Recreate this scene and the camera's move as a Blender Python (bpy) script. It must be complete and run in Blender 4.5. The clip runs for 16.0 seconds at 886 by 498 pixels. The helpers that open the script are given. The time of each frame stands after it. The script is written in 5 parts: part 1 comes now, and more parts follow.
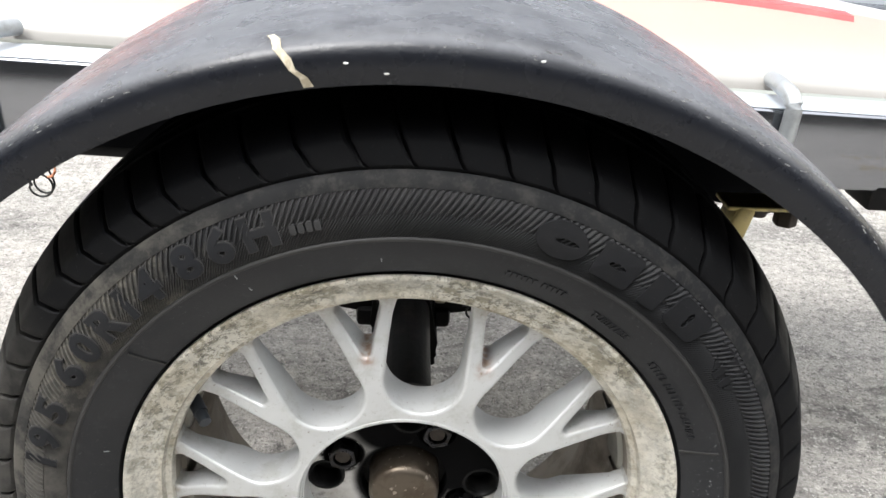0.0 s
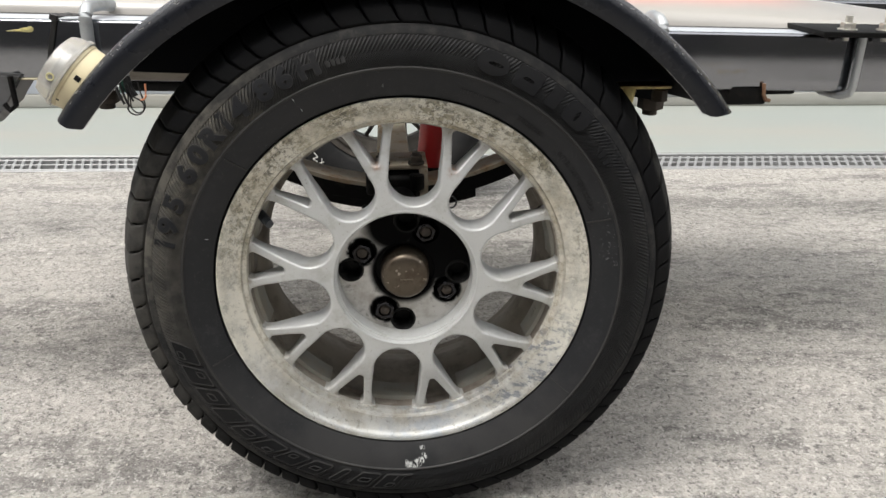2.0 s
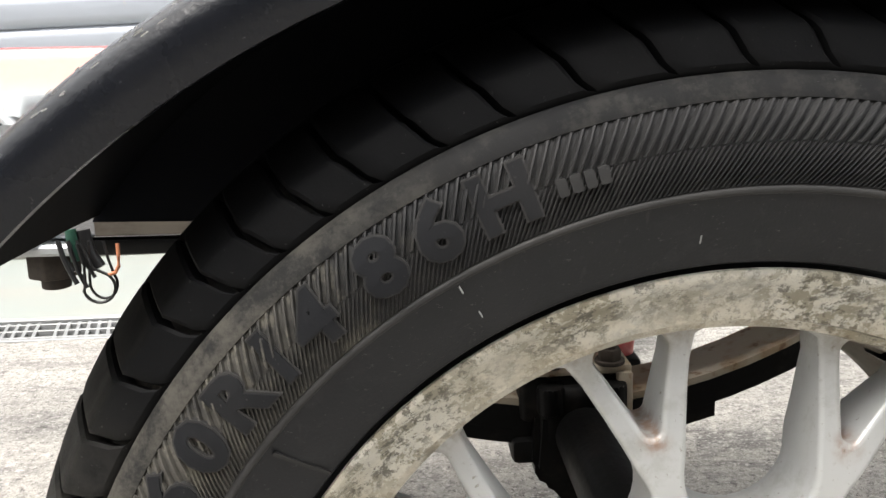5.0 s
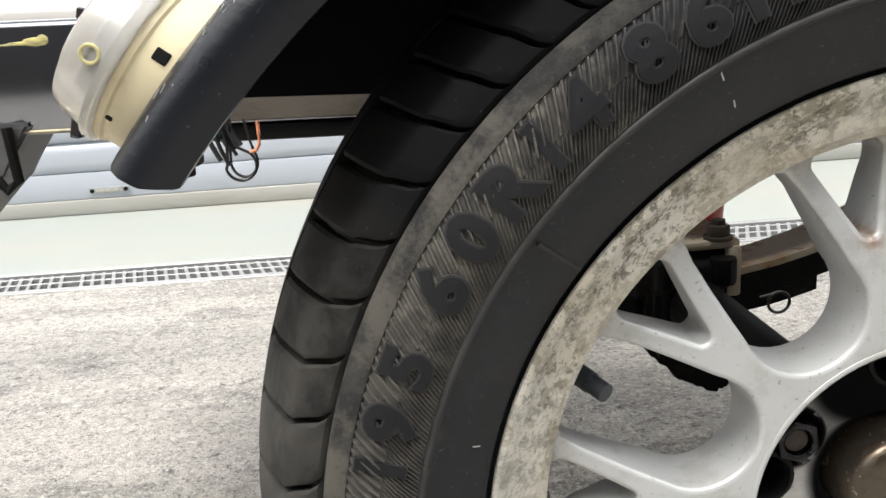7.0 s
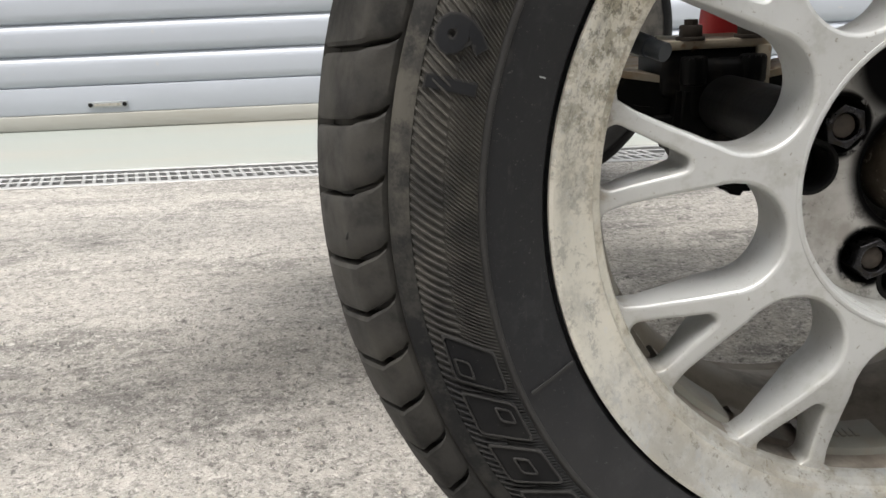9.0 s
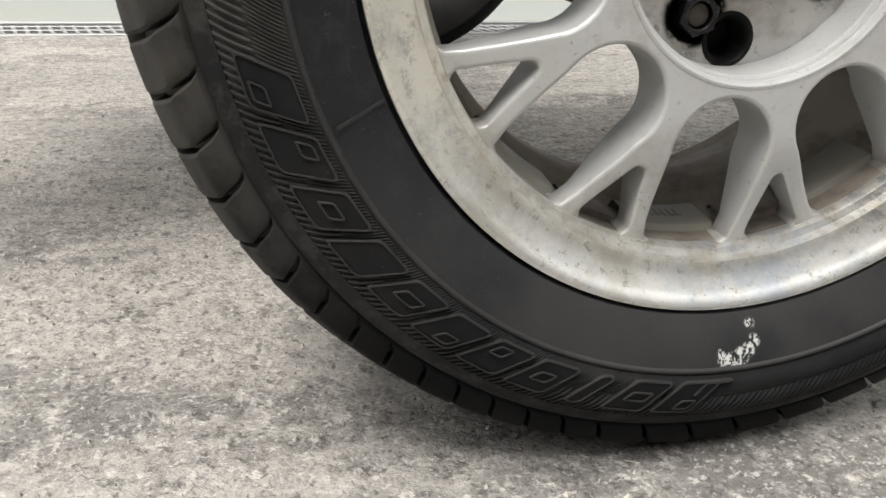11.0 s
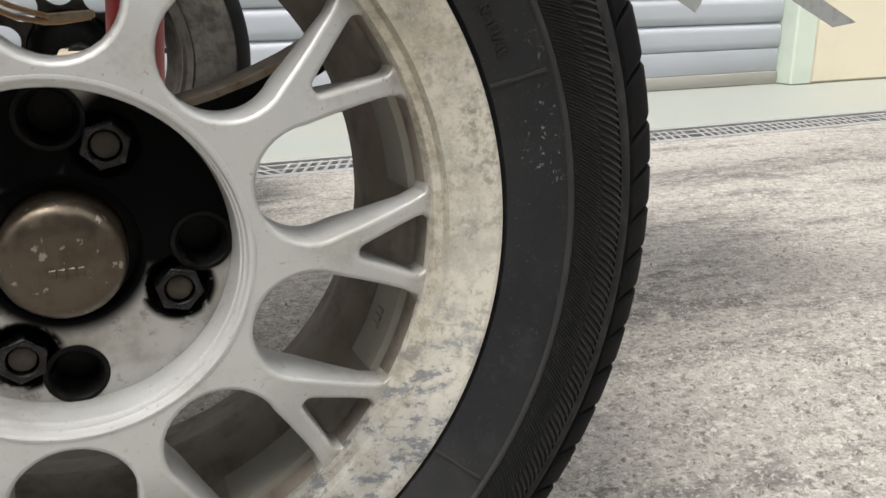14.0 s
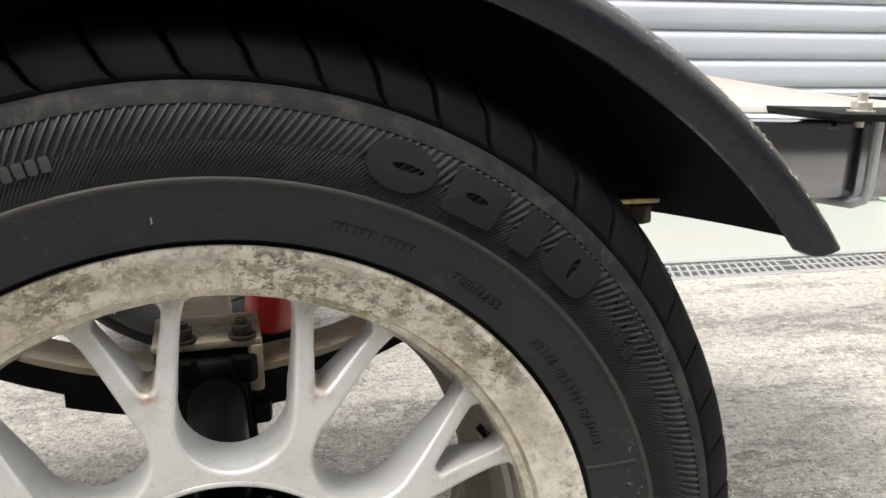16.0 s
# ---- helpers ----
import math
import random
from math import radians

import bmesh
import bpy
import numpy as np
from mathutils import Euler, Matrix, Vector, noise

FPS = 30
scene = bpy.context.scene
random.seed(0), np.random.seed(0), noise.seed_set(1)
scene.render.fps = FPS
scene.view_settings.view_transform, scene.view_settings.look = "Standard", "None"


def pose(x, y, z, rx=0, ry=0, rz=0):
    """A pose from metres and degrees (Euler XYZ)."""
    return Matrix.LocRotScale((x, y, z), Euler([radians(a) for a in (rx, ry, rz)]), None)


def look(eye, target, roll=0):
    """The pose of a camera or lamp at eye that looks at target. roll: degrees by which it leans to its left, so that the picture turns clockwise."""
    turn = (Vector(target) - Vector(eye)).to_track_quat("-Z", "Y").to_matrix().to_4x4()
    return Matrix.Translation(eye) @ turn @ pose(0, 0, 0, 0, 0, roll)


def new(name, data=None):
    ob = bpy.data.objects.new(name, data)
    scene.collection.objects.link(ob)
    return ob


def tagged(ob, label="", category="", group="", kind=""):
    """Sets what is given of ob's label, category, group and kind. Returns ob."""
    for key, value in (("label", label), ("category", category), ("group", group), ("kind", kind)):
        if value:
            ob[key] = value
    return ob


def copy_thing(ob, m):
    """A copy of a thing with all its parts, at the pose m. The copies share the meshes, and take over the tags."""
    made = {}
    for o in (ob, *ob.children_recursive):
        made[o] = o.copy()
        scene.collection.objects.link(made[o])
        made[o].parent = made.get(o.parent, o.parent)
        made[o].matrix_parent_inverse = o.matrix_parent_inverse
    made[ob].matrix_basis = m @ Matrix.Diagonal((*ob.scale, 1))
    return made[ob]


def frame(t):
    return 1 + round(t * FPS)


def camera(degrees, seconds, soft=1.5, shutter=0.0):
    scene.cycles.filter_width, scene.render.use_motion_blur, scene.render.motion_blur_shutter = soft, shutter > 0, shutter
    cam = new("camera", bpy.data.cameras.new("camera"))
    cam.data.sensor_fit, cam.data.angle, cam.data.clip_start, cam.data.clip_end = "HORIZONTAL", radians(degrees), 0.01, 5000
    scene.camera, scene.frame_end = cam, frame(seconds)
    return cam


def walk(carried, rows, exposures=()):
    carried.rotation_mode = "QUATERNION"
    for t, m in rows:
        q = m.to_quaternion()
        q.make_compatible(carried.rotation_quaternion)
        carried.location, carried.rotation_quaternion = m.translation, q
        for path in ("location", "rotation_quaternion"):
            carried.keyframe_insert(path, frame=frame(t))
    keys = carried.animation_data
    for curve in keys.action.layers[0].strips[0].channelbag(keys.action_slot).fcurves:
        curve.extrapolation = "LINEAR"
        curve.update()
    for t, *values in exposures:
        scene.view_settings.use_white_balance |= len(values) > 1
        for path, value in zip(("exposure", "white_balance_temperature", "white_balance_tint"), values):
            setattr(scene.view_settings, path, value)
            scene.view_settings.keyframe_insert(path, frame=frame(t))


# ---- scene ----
cam = camera(57.6, 16.0, shutter=0.15)
EXPOSURES = [(0, 1.46, 6300, 10), (0.5, 1.24, 6450, 10), (1.0, 1.2, 6500, 10), (1.5, 0.85, 6550, 10), (3, 0.85, 6550, 10), (3.5, 1.1, 6550, 10), (4, 1.4, 6600, 10), (6.5, 1.43, 6550, 10), (7, 1.33, 6500, 10), (8, 1.18, 6500, 10), (9, 1.08, 6600, 10), (11.5, 0.98, 6650, 10), (13, 0.93, 6650, 10), (14.5, 0.98, 6700, 10), (15.0, 1.24, 6700, 10), (15.5, 1.28, 6700, 10), (16, 1.36, 6700, 10)]
PATH = [
    (0, (-0.005, -0.438, 0.713), (0.091, 1.333, -0.212), 3.2),
    (0.5, (-0.027, -0.512, 0.63), (0.118, 1.345, -0.101), 2.9),
    (1, (-0.003, -0.673, 0.606), (0.125, 1.188, -0.117), 1.1),
    (1.5, (-0.012, -0.789, 0.63), (0.126, 1.066, -0.105), 0.3),
    (2, (-0.016, -0.782, 0.627), (0.117, 1.071, -0.114), -0.0),
    (2.5, (-0.011, -0.782, 0.628), (0.101, 1.08, -0.093), -0.7),
    (3, (-0.009, -0.713, 0.578), (0.053, 1.176, -0.075), -1.3),
    (3.5, (-0.038, -0.481, 0.545), (0.061, 1.423, -0.058), -0.9),
    (4, (-0.062, -0.324, 0.552), (-0.009, 1.626, 0.11), -2.1),
    (4.2, (-0.079, -0.293, 0.555), (-0.023, 1.657, 0.114), -2.3),
    (6.3, (-0.165, -0.306, 0.522), (-0.094, 1.631, 0.028), -3.3),
    (6.5, (-0.185, -0.31, 0.513), (-0.102, 1.622, 0.004), -3.5),
    (7, (-0.218, -0.314, 0.503), (-0.114, 1.612, -0.027), -4.2),
    (7.5, (-0.243, -0.32, 0.487), (-0.117, 1.597, -0.067), -4.5),
    (8, (-0.261, -0.333, 0.449), (-0.124, 1.58, -0.118), -3.8),
    (8.5, (-0.271, -0.349, 0.412), (-0.137, 1.558, -0.176), -3.2),
    (9, (-0.26, -0.355, 0.377), (-0.135, 1.546, -0.233), -2.5),
    (9.2, (-0.258, -0.357, 0.369), (-0.133, 1.539, -0.256), -2.3),
    (11.3, (-0.214, -0.359, 0.294), (0.249, 1.397, -0.546), 1.9),
    (11.5, (-0.201, -0.354, 0.295), (0.304, 1.39, -0.544), 2.1),
    (12, (-0.146, -0.353, 0.299), (0.441, 1.376, -0.519), 2.1),
    (12.5, (-0.086, -0.358, 0.31), (0.554, 1.369, -0.472), 1.5),
    (13, (-0.034, -0.354, 0.33), (0.664, 1.368, -0.41), 1.0),
    (13.5, (0.001, -0.35, 0.352), (0.732, 1.38, -0.335), 0.1),
    (14, (0.024, -0.352, 0.392), (0.753, 1.402, -0.233), -0.9),
    (14.5, (0.05, -0.361, 0.434), (0.73, 1.432, -0.134), -1.5),
    (15, (0.063, -0.363, 0.498), (0.678, 1.462, -0.041), -0.3),
    (15.5, (0.037, -0.371, 0.538), (0.576, 1.491, 0.044), -0.4),
    (16, (0.006, -0.366, 0.56), (0.55, 1.496, 0.073), 0.5),
]
walk(cam, [(t, look(eye, target, roll)) for t, eye, target, roll in PATH], EXPOSURES)

# ---- light ----
world = bpy.data.worlds.new("overcast")
scene.world = world
world.use_nodes = True
wn = world.node_tree
bg = wn.nodes["Background"]
sky = wn.nodes.new("ShaderNodeTexSky")
sky.sky_type, sky.sun_disc = "NISHITA", False
sky.sun_elevation, sky.sun_rotation = radians(66), radians(233)
sky.air_density, sky.dust_density, sky.ozone_density = 1.0, 4.0, 1.0
# under a thick white cloud cover the sky's colour is mostly lost
veil = wn.nodes.new("ShaderNodeMix")
veil.data_type = "RGBA"
veil.inputs[0].default_value = 0.85
# an overcast sky is three times as bright overhead as at the horizon
aim = wn.nodes.new("ShaderNodeTexCoord")
up_axis = wn.nodes.new("ShaderNodeSeparateXYZ")
wn.links.new(aim.outputs["Generated"], up_axis.inputs[0])
cloud = wn.nodes.new("ShaderNodeMapRange")
cloud.inputs["From Min"].default_value, cloud.inputs["From Max"].default_value = 0.0, 1.0
cloud.inputs["To Min"].default_value, cloud.inputs["To Max"].default_value = 5.4, 16.4
wn.links.new(up_axis.outputs[2], cloud.inputs["Value"])
wn.links.new(cloud.outputs[0], veil.inputs[7])
wn.links.new(sky.outputs[0], veil.inputs[6])
wn.links.new(veil.outputs[2], bg.inputs[0])
bg.inputs[1].default_value = 0.10
sun_data = bpy.data.lights.new("sun", "SUN")
sun_data.energy, sun_data.angle, sun_data.color = 2.0, radians(26), (1.0, 0.97, 0.93)
sun = new("sun", sun_data)
sun.matrix_world = look((-1.7, -1.3, 4.8), (0, 0, 0))

# ---- materials ----


def rgb(c, k=1.0):
    return (c[0] * k, c[1] * k, c[2] * k, 1)


class Mat:
    """A node material with a principled shader; layers of noise mix colours, roughness and relief."""

    def __init__(self, name, base, rough=0.5, metal=0.0, spec=0.5):
        self.m = bpy.data.materials.new(name)
        self.m.use_nodes = True
        self.t = self.m.node_tree
        self.p = self.t.nodes["Principled BSDF"]
        self.p.inputs["Base Color"].default_value = rgb(base)
        self.p.inputs["Roughness"].default_value = rough
        self.p.inputs["Metallic"].default_value = metal
        self.p.inputs["Specular IOR Level"].default_value = spec
        self.base = base
        self.col = None
        self.rough = None
        self.normal = None
        self.co = self.t.nodes.new("ShaderNodeTexCoord").outputs["Object"]

    def node(self, kind, **inputs):
        n = self.t.nodes.new(kind)
        for k, v in inputs.items():
            self.put(n.inputs[k.replace("_", " ")], v)
        return n

    def put(self, socket, v):
        if hasattr(v, "links"):
            self.t.links.new(v, socket)
        else:
            socket.default_value = v

    def noise(self, scale, detail=4.0, rough=0.6, stretch=None, co=None):
        co = co or self.co
        if stretch:
            mp = self.t.nodes.new("ShaderNodeMapping")
            mp.inputs["Scale"].default_value = stretch
            self.t.links.new(co, mp.inputs[0])
            co = mp.outputs[0]
        n = self.node("ShaderNodeTexNoise", Scale=scale, Detail=detail, Roughness=rough)
        self.t.links.new(co, n.inputs["Vector"])
        return n.outputs["Fac"]

    def cells(self, scale, feature="F1"):
        n = self.node("ShaderNodeTexVoronoi", Scale=scale)
        n.feature = feature
        self.t.links.new(self.co, n.inputs["Vector"])
        return n

    def ramp(self, value, lo, hi, a=0.0, b=1.0):
        n = self.t.nodes.new("ShaderNodeMapRange")
        n.interpolation_type = "SMOOTHSTEP"
        for i, v in enumerate((value, lo, hi, a, b)):
            self.put(n.inputs[i], v)
        return n.outputs[0]

    def math(self, op, a, b=0.0):
        n = self.t.nodes.new("ShaderNodeMath")
        n.operation = op
        self.put(n.inputs[0], a)
        self.put(n.inputs[1], b)
        return n.outputs[0]

    def axis(self, i):
        n = self.t.nodes.new("ShaderNodeSeparateXYZ")
        self.t.links.new(self.co, n.inputs[0])
        return n.outputs[i]

    def radius(self):
        return self.math("SQRT", self.math("ADD", self.math("POWER", self.axis(0), 2), self.math("POWER", self.axis(2), 2)))

    def near(self, x, z, size, soft):
        """1 near a place of the wheel's plane, 0 away from it."""
        dx = self.math("POWER", self.math("SUBTRACT", self.axis(0), x), 2)
        dz = self.math("POWER", self.math("SUBTRACT", self.axis(2), z), 2)
        return self.ramp(self.math("SQRT", self.math("ADD", dx, dz)), size, size + soft, 1.0, 0.0)

    def tint(self, fac, colour):
        n = self.t.nodes.new("ShaderNodeMix")
        n.data_type = "RGBA"
        self.put(n.inputs[0], fac)
        self.put(n.inputs[6], self.col or rgb(self.base))
        self.put(n.inputs[7], colour if hasattr(colour, "links") else rgb(colour))
        self.col = n.outputs[2]
        self.t.links.new(self.col, self.p.inputs["Base Color"])
        return self

    def gloss(self, fac, value):
        n = self.t.nodes.new("ShaderNodeMix")
        self.put(n.inputs[0], fac)
        self.put(n.inputs[2], self.rough or self.p.inputs["Roughness"].default_value)
        self.put(n.inputs[3], value)
        self.rough = n.outputs[0]
        self.t.links.new(self.rough, self.p.inputs["Roughness"])
        return self

    def relief(self, height, strength, distance=0.001):
        n = self.node("ShaderNodeBump", Strength=strength, Distance=distance)
        self.put(n.inputs["Height"], height)
        if self.normal:
            self.t.links.new(self.normal, n.inputs["Normal"])
        self.normal = n.outputs["Normal"]
        self.t.links.new(self.normal, self.p.inputs["Normal"])
        return self


def rubber(name, base, dusty, rough=0.6, spec=0.18, world_space=False):
    a = Mat(name, base, rough + 0.06, 0, spec)
    if world_space:             # repeats of one piece weather differently round the wheel
        a.co = a.t.nodes.new("ShaderNodeNewGeometry").outputs["Position"]
    a.tint(a.ramp(a.noise(9, 5), 0.42, 0.72, 0, 0.55), dusty)
    a.tint(a.ramp(a.noise(60, 6, 0.7), 0.5, 0.8, 0, 0.35), dusty)
    a.tint(a.ramp(a.noise(700, 2), 0.70, 0.76, 0, 0.5), (0.10, 0.097, 0.093))
    a.gloss(a.ramp(a.noise(30, 4), 0.4, 0.7), rough + 0.18)
    a.relief(a.noise(900, 3), 0.18, 0.0006)
    return a


RUBBER_TREAD = rubber("tread_rubber", (0.0046, 0.0048, 0.0054), (0.0088, 0.0087, 0.0087), 0.52, 0.08, True)
RUBBER_TREAD.tint(RUBBER_TREAD.math("MULTIPLY", RUBBER_TREAD.near(-0.30, 0.24, 0.10, 0.09), RUBBER_TREAD.ramp(RUBBER_TREAD.noise(55, 6, 0.7), 0.34, 0.60, 0.35, 0.9)), (0.036, 0.0352, 0.034))
RUBBER_TREAD.tint(RUBBER_TREAD.math("MULTIPLY", RUBBER_TREAD.near(-0.30, 0.30, 0.08, 0.10), RUBBER_TREAD.ramp(RUBBER_TREAD.noise(38, 5, 0.7), 0.36, 0.64, 0.15, 0.8)), (0.052, 0.0495, 0.0445))
RUBBER_SIDE = rubber("sidewall_rubber", (0.0170, 0.0175, 0.0188), (0.044, 0.043, 0.041), 0.44, 0.25)
# dried mud film on the upper leading part of the sidewall
RUBBER_SIDE.tint(RUBBER_SIDE.math("MULTIPLY", RUBBER_SIDE.near(-0.215, 0.08, 0.07, 0.11), RUBBER_SIDE.ramp(RUBBER_SIDE.noise(45, 6, 0.7), 0.34, 0.64, 0.18, 0.78)), (0.102, 0.0955, 0.083))
RUBBER_SIDE.tint(RUBBER_SIDE.math("MULTIPLY", RUBBER_SIDE.near(-0.18, 0.15, 0.03, 0.08), RUBBER_SIDE.ramp(RUBBER_SIDE.noise(120, 6, 0.75), 0.50, 0.62, 0, 0.6)), (0.15, 0.14, 0.115))
RUBBER_BAND = rubber("smooth_rubber", (0.0110, 0.0117, 0.0136), (0.0225, 0.0230, 0.0248), 0.33, 0.26)
RUBBER_BAND.tint(RUBBER_BAND.ramp(RUBBER_BAND.noise(520, 5, 0.8, (0.5, 1, 1)), 0.635, 0.67, 0, 0.55), (0.12, 0.12, 0.12))
RUBBER_BAND.tint(RUBBER_BAND.ramp(RUBBER_BAND.noise(52, 6, 0.75), 0.52, 0.68, 0, 0.5), (0.027, 0.0280, 0.0302))
RUBBER_BAND.tint(RUBBER_BAND.ramp(RUBBER_BAND.noise(130, 5, 0.7, (1, 1, 0.25)), 0.60, 0.74, 0, 0.35), (0.055, 0.054, 0.053))
RUBBER_BAND.tint(RUBBER_BAND.math("MULTIPLY", RUBBER_BAND.ramp(RUBBER_BAND.axis(2), -0.05, -0.18), RUBBER_BAND.ramp(RUBBER_BAND.noise(16, 5), 0.3, 0.6, 0.2, 0.8)), (0.032, 0.0318, 0.032))
# pale scuffs beside the mould mark, and a splash of white at the foot
for sx, sz, sr in ((0.214, 0.052, 0.006), (0.218, 0.035, 0.012), (0.215, 0.085, 0.010)):
    k = RUBBER_BAND.math("MULTIPLY", RUBBER_BAND.near(sx, sz, sr, 0.012), RUBBER_BAND.ramp(RUBBER_BAND.noise(320, 4, 0.7), 0.60, 0.66, 0, 0.55))
    RUBBER_BAND.tint(k, (0.30, 0.31, 0.32))
for sx, sz, sr in ((-0.001, -0.2172, 0.0022), (0.004, -0.2168, 0.0030), (0.009, -0.2158, 0.0036), (0.0135, -0.2125, 0.0026), (0.0165, -0.2085, 0.0022), (0.0150, -0.2000, 0.0014), (-0.003, -0.2135, 0.0008)):
    k = RUBBER_BAND.math("MULTIPLY", RUBBER_BAND.near(sx, sz, sr, 0.0022), RUBBER_BAND.ramp(RUBBER_BAND.noise(520, 3, 0.7, (1, 1, 0.55)), 0.47, 0.53))
    RUBBER_BAND.tint(k, (0.46, 0.47, 0.46))
SHOULDER = rubber("shoulder_rubber", (0.0120, 0.0124, 0.0134), (0.026, 0.0256, 0.025), 0.60, 0.12)
SHOULDER.tint(SHOULDER.ramp(SHOULDER.noise(70, 7, 0.78), 0.46, 0.62, 0, 0.75), (0.038, 0.037, 0.0345))
SHOULDER.tint(SHOULDER.math("MULTIPLY", SHOULDER.near(-0.22, 0.12, 0.08, 0.10), SHOULDER.ramp(SHOULDER.noise(28, 7, 0.78), 0.40, 0.58, 0.1, 0.85)), (0.085, 0.080, 0.069))
LETTER = rubber("letter_rubber", (0.0105, 0.0112, 0.0130), (0.022, 0.0215, 0.0212), 0.58, 0.13)
BRAND = rubber("raised_shape_rubber", (0.0095, 0.0098, 0.0108), (0.022, 0.0213, 0.0206), 0.70, 0.10)
# paler rubber for raised edges; their highlights are put into the colour
EDGE_RUBBER = rubber("lit_edge_rubber", (0.027, 0.0268, 0.0268), (0.052, 0.050, 0.0475), 0.36)

SILVER = Mat("silver_paint", (0.495, 0.505, 0.50), 0.42, 0.42, 0.4)
SILVER.tint(SILVER.ramp(SILVER.noise(14, 5), 0.45, 0.75, 0, 0.45), (0.40, 0.403, 0.385))
SILVER.tint(SILVER.ramp(SILVER.noise(240, 4, 0.7), 0.60, 0.72, 0, 0.35), (0.30, 0.28, 0.24))
SILVER.gloss(SILVER.ramp(SILVER.noise(40, 4), 0.35, 0.7), 0.56)
SILVER.relief(SILVER.noise(600, 3), 0.08, 0.0005)
# rust weeping in the forks of the spokes, brake dust toward the rim
for ang in (66.5, 102.5):
    SILVER.tint(SILVER.math("MULTIPLY", SILVER.near(0.1245 * math.cos(radians(ang)), 0.1245 * math.sin(radians(ang)), 0.001, 0.008), SILVER.ramp(SILVER.noise(160), 0.35, 0.65, 0.15, 0.75)), (0.26, 0.135, 0.07))
SILVER.tint(SILVER.math("MULTIPLY", SILVER.ramp(SILVER.radius(), 0.150, 0.168), SILVER.ramp(SILVER.noise(90, 5, 0.7), 0.38, 0.66, 0.15, 0.85)), (0.22, 0.18, 0.125))
SILVER.tint(SILVER.ramp(SILVER.noise(28, 6, 0.72), 0.52, 0.66, 0, 0.4), (0.33, 0.325, 0.29))
SILVER.tint(SILVER.ramp(SILVER.noise(330, 3, 0.7), 0.66, 0.70, 0, 0.6), (0.20, 0.17, 0.13))

LIP = Mat("corroded_alloy", (0.62, 0.602, 0.535), 0.36, 0.45, 0.5)
LIP.tint(LIP.ramp(LIP.noise(38, 7, 0.76), 0.46, 0.62, 0, 0.55), (0.34, 0.34, 0.315))
LIP.tint(LIP.ramp(LIP.noise(120, 7, 0.8), 0.53, 0.60, 0, 0.55), (0.24, 0.24, 0.22))
LIP.tint(LIP.ramp(LIP.noise(260, 4, 0.7), 0.60, 0.66, 0, 0.5), (0.58, 0.59, 0.58))
# upper half: clear coat gone, grey-brown pitting; foot: bare bright metal in flakes
up = LIP.ramp(LIP.axis(2), -0.03, 0.10)
low = LIP.ramp(LIP.axis(2), -0.06, -0.13)
LIP.tint(LIP.math("MULTIPLY", up, LIP.ramp(LIP.noise(22, 5), 0.40, 0.66, 0, 0.6)), (0.50, 0.455, 0.35))
worn = LIP.ramp(LIP.noise(16, 4, 0.55), 0.40, 0.62, 0.25, 1.0)
pits = LIP.math("MULTIPLY", worn, LIP.ramp(LIP.noise(78, 8, 0.78), 0.495, 0.530, 0, 0.85))
LIP.tint(LIP.math("MULTIPLY", up, pits), (0.25, 0.228, 0.165))
LIP.tint(LIP.math("MULTIPLY", up, LIP.math("MULTIPLY", worn, LIP.ramp(LIP.noise(180, 7, 0.8), 0.525, 0.555, 0, 0.85))), (0.105, 0.098, 0.08))
LIP.tint(LIP.math("MULTIPLY", up, LIP.ramp(LIP.noise(55, 6, 0.7, (1, 1, 1.6)), 0.60, 0.66, 0, 0.6)), (0.66, 0.62, 0.52))
LIP.tint(LIP.math("MULTIPLY", low, 0.65), (0.58, 0.59, 0.58))
LIP.tint(LIP.math("MULTIPLY", low, LIP.ramp(LIP.noise(24, 7, 0.75), 0.46, 0.62, 0, 0.5)), (0.37, 0.345, 0.285))
LIP.tint(LIP.math("MULTIPLY", low, LIP.ramp(LIP.noise(60, 7, 0.75), 0.54, 0.62, 0, 0.6)), (0.53, 0.545, 0.55))
LIP.tint(LIP.math("MULTIPLY", low, LIP.ramp(LIP.noise(150, 6, 0.78), 0.56, 0.62, 0, 0.7)), (0.25, 0.235, 0.20))
LIP.tint(LIP.math("MULTIPLY", LIP.near(0.03, -0.178, 0.02, 0.06), LIP.ramp(LIP.noise(35, 6, 0.7), 0.42, 0.62, 0, 0.7)), (0.38, 0.42, 0.47))
LIP.tint(LIP.math("MULTIPLY", LIP.ramp(LIP.noise(70, 8, 0.82, (0.6, 1, 1.5)), 0.51, 0.565, 0, 0.85), LIP.near(0.135, -0.11, 0.035, 0.06)), (0.18, 0.198, 0.23))
LIP.gloss(LIP.ramp(LIP.noise(80, 6, 0.7), 0.45, 0.6), 0.55)
LIP.gloss(low, 0.34)
LIP.t.links.new(LIP.ramp(low, 0, 1, 0.45, 0.7), LIP.p.inputs["Metallic"])
LIP.relief(LIP.noise(170, 6, 0.75), 0.25, 0.0008)
LIP.tint(LIP.math("MULTIPLY", LIP.ramp(LIP.radius(), 0.176, 0.166), LIP.ramp(LIP.noise(120, 5), 0.42, 0.62, 0.05, 0.40)), (0.33, 0.275, 0.19))

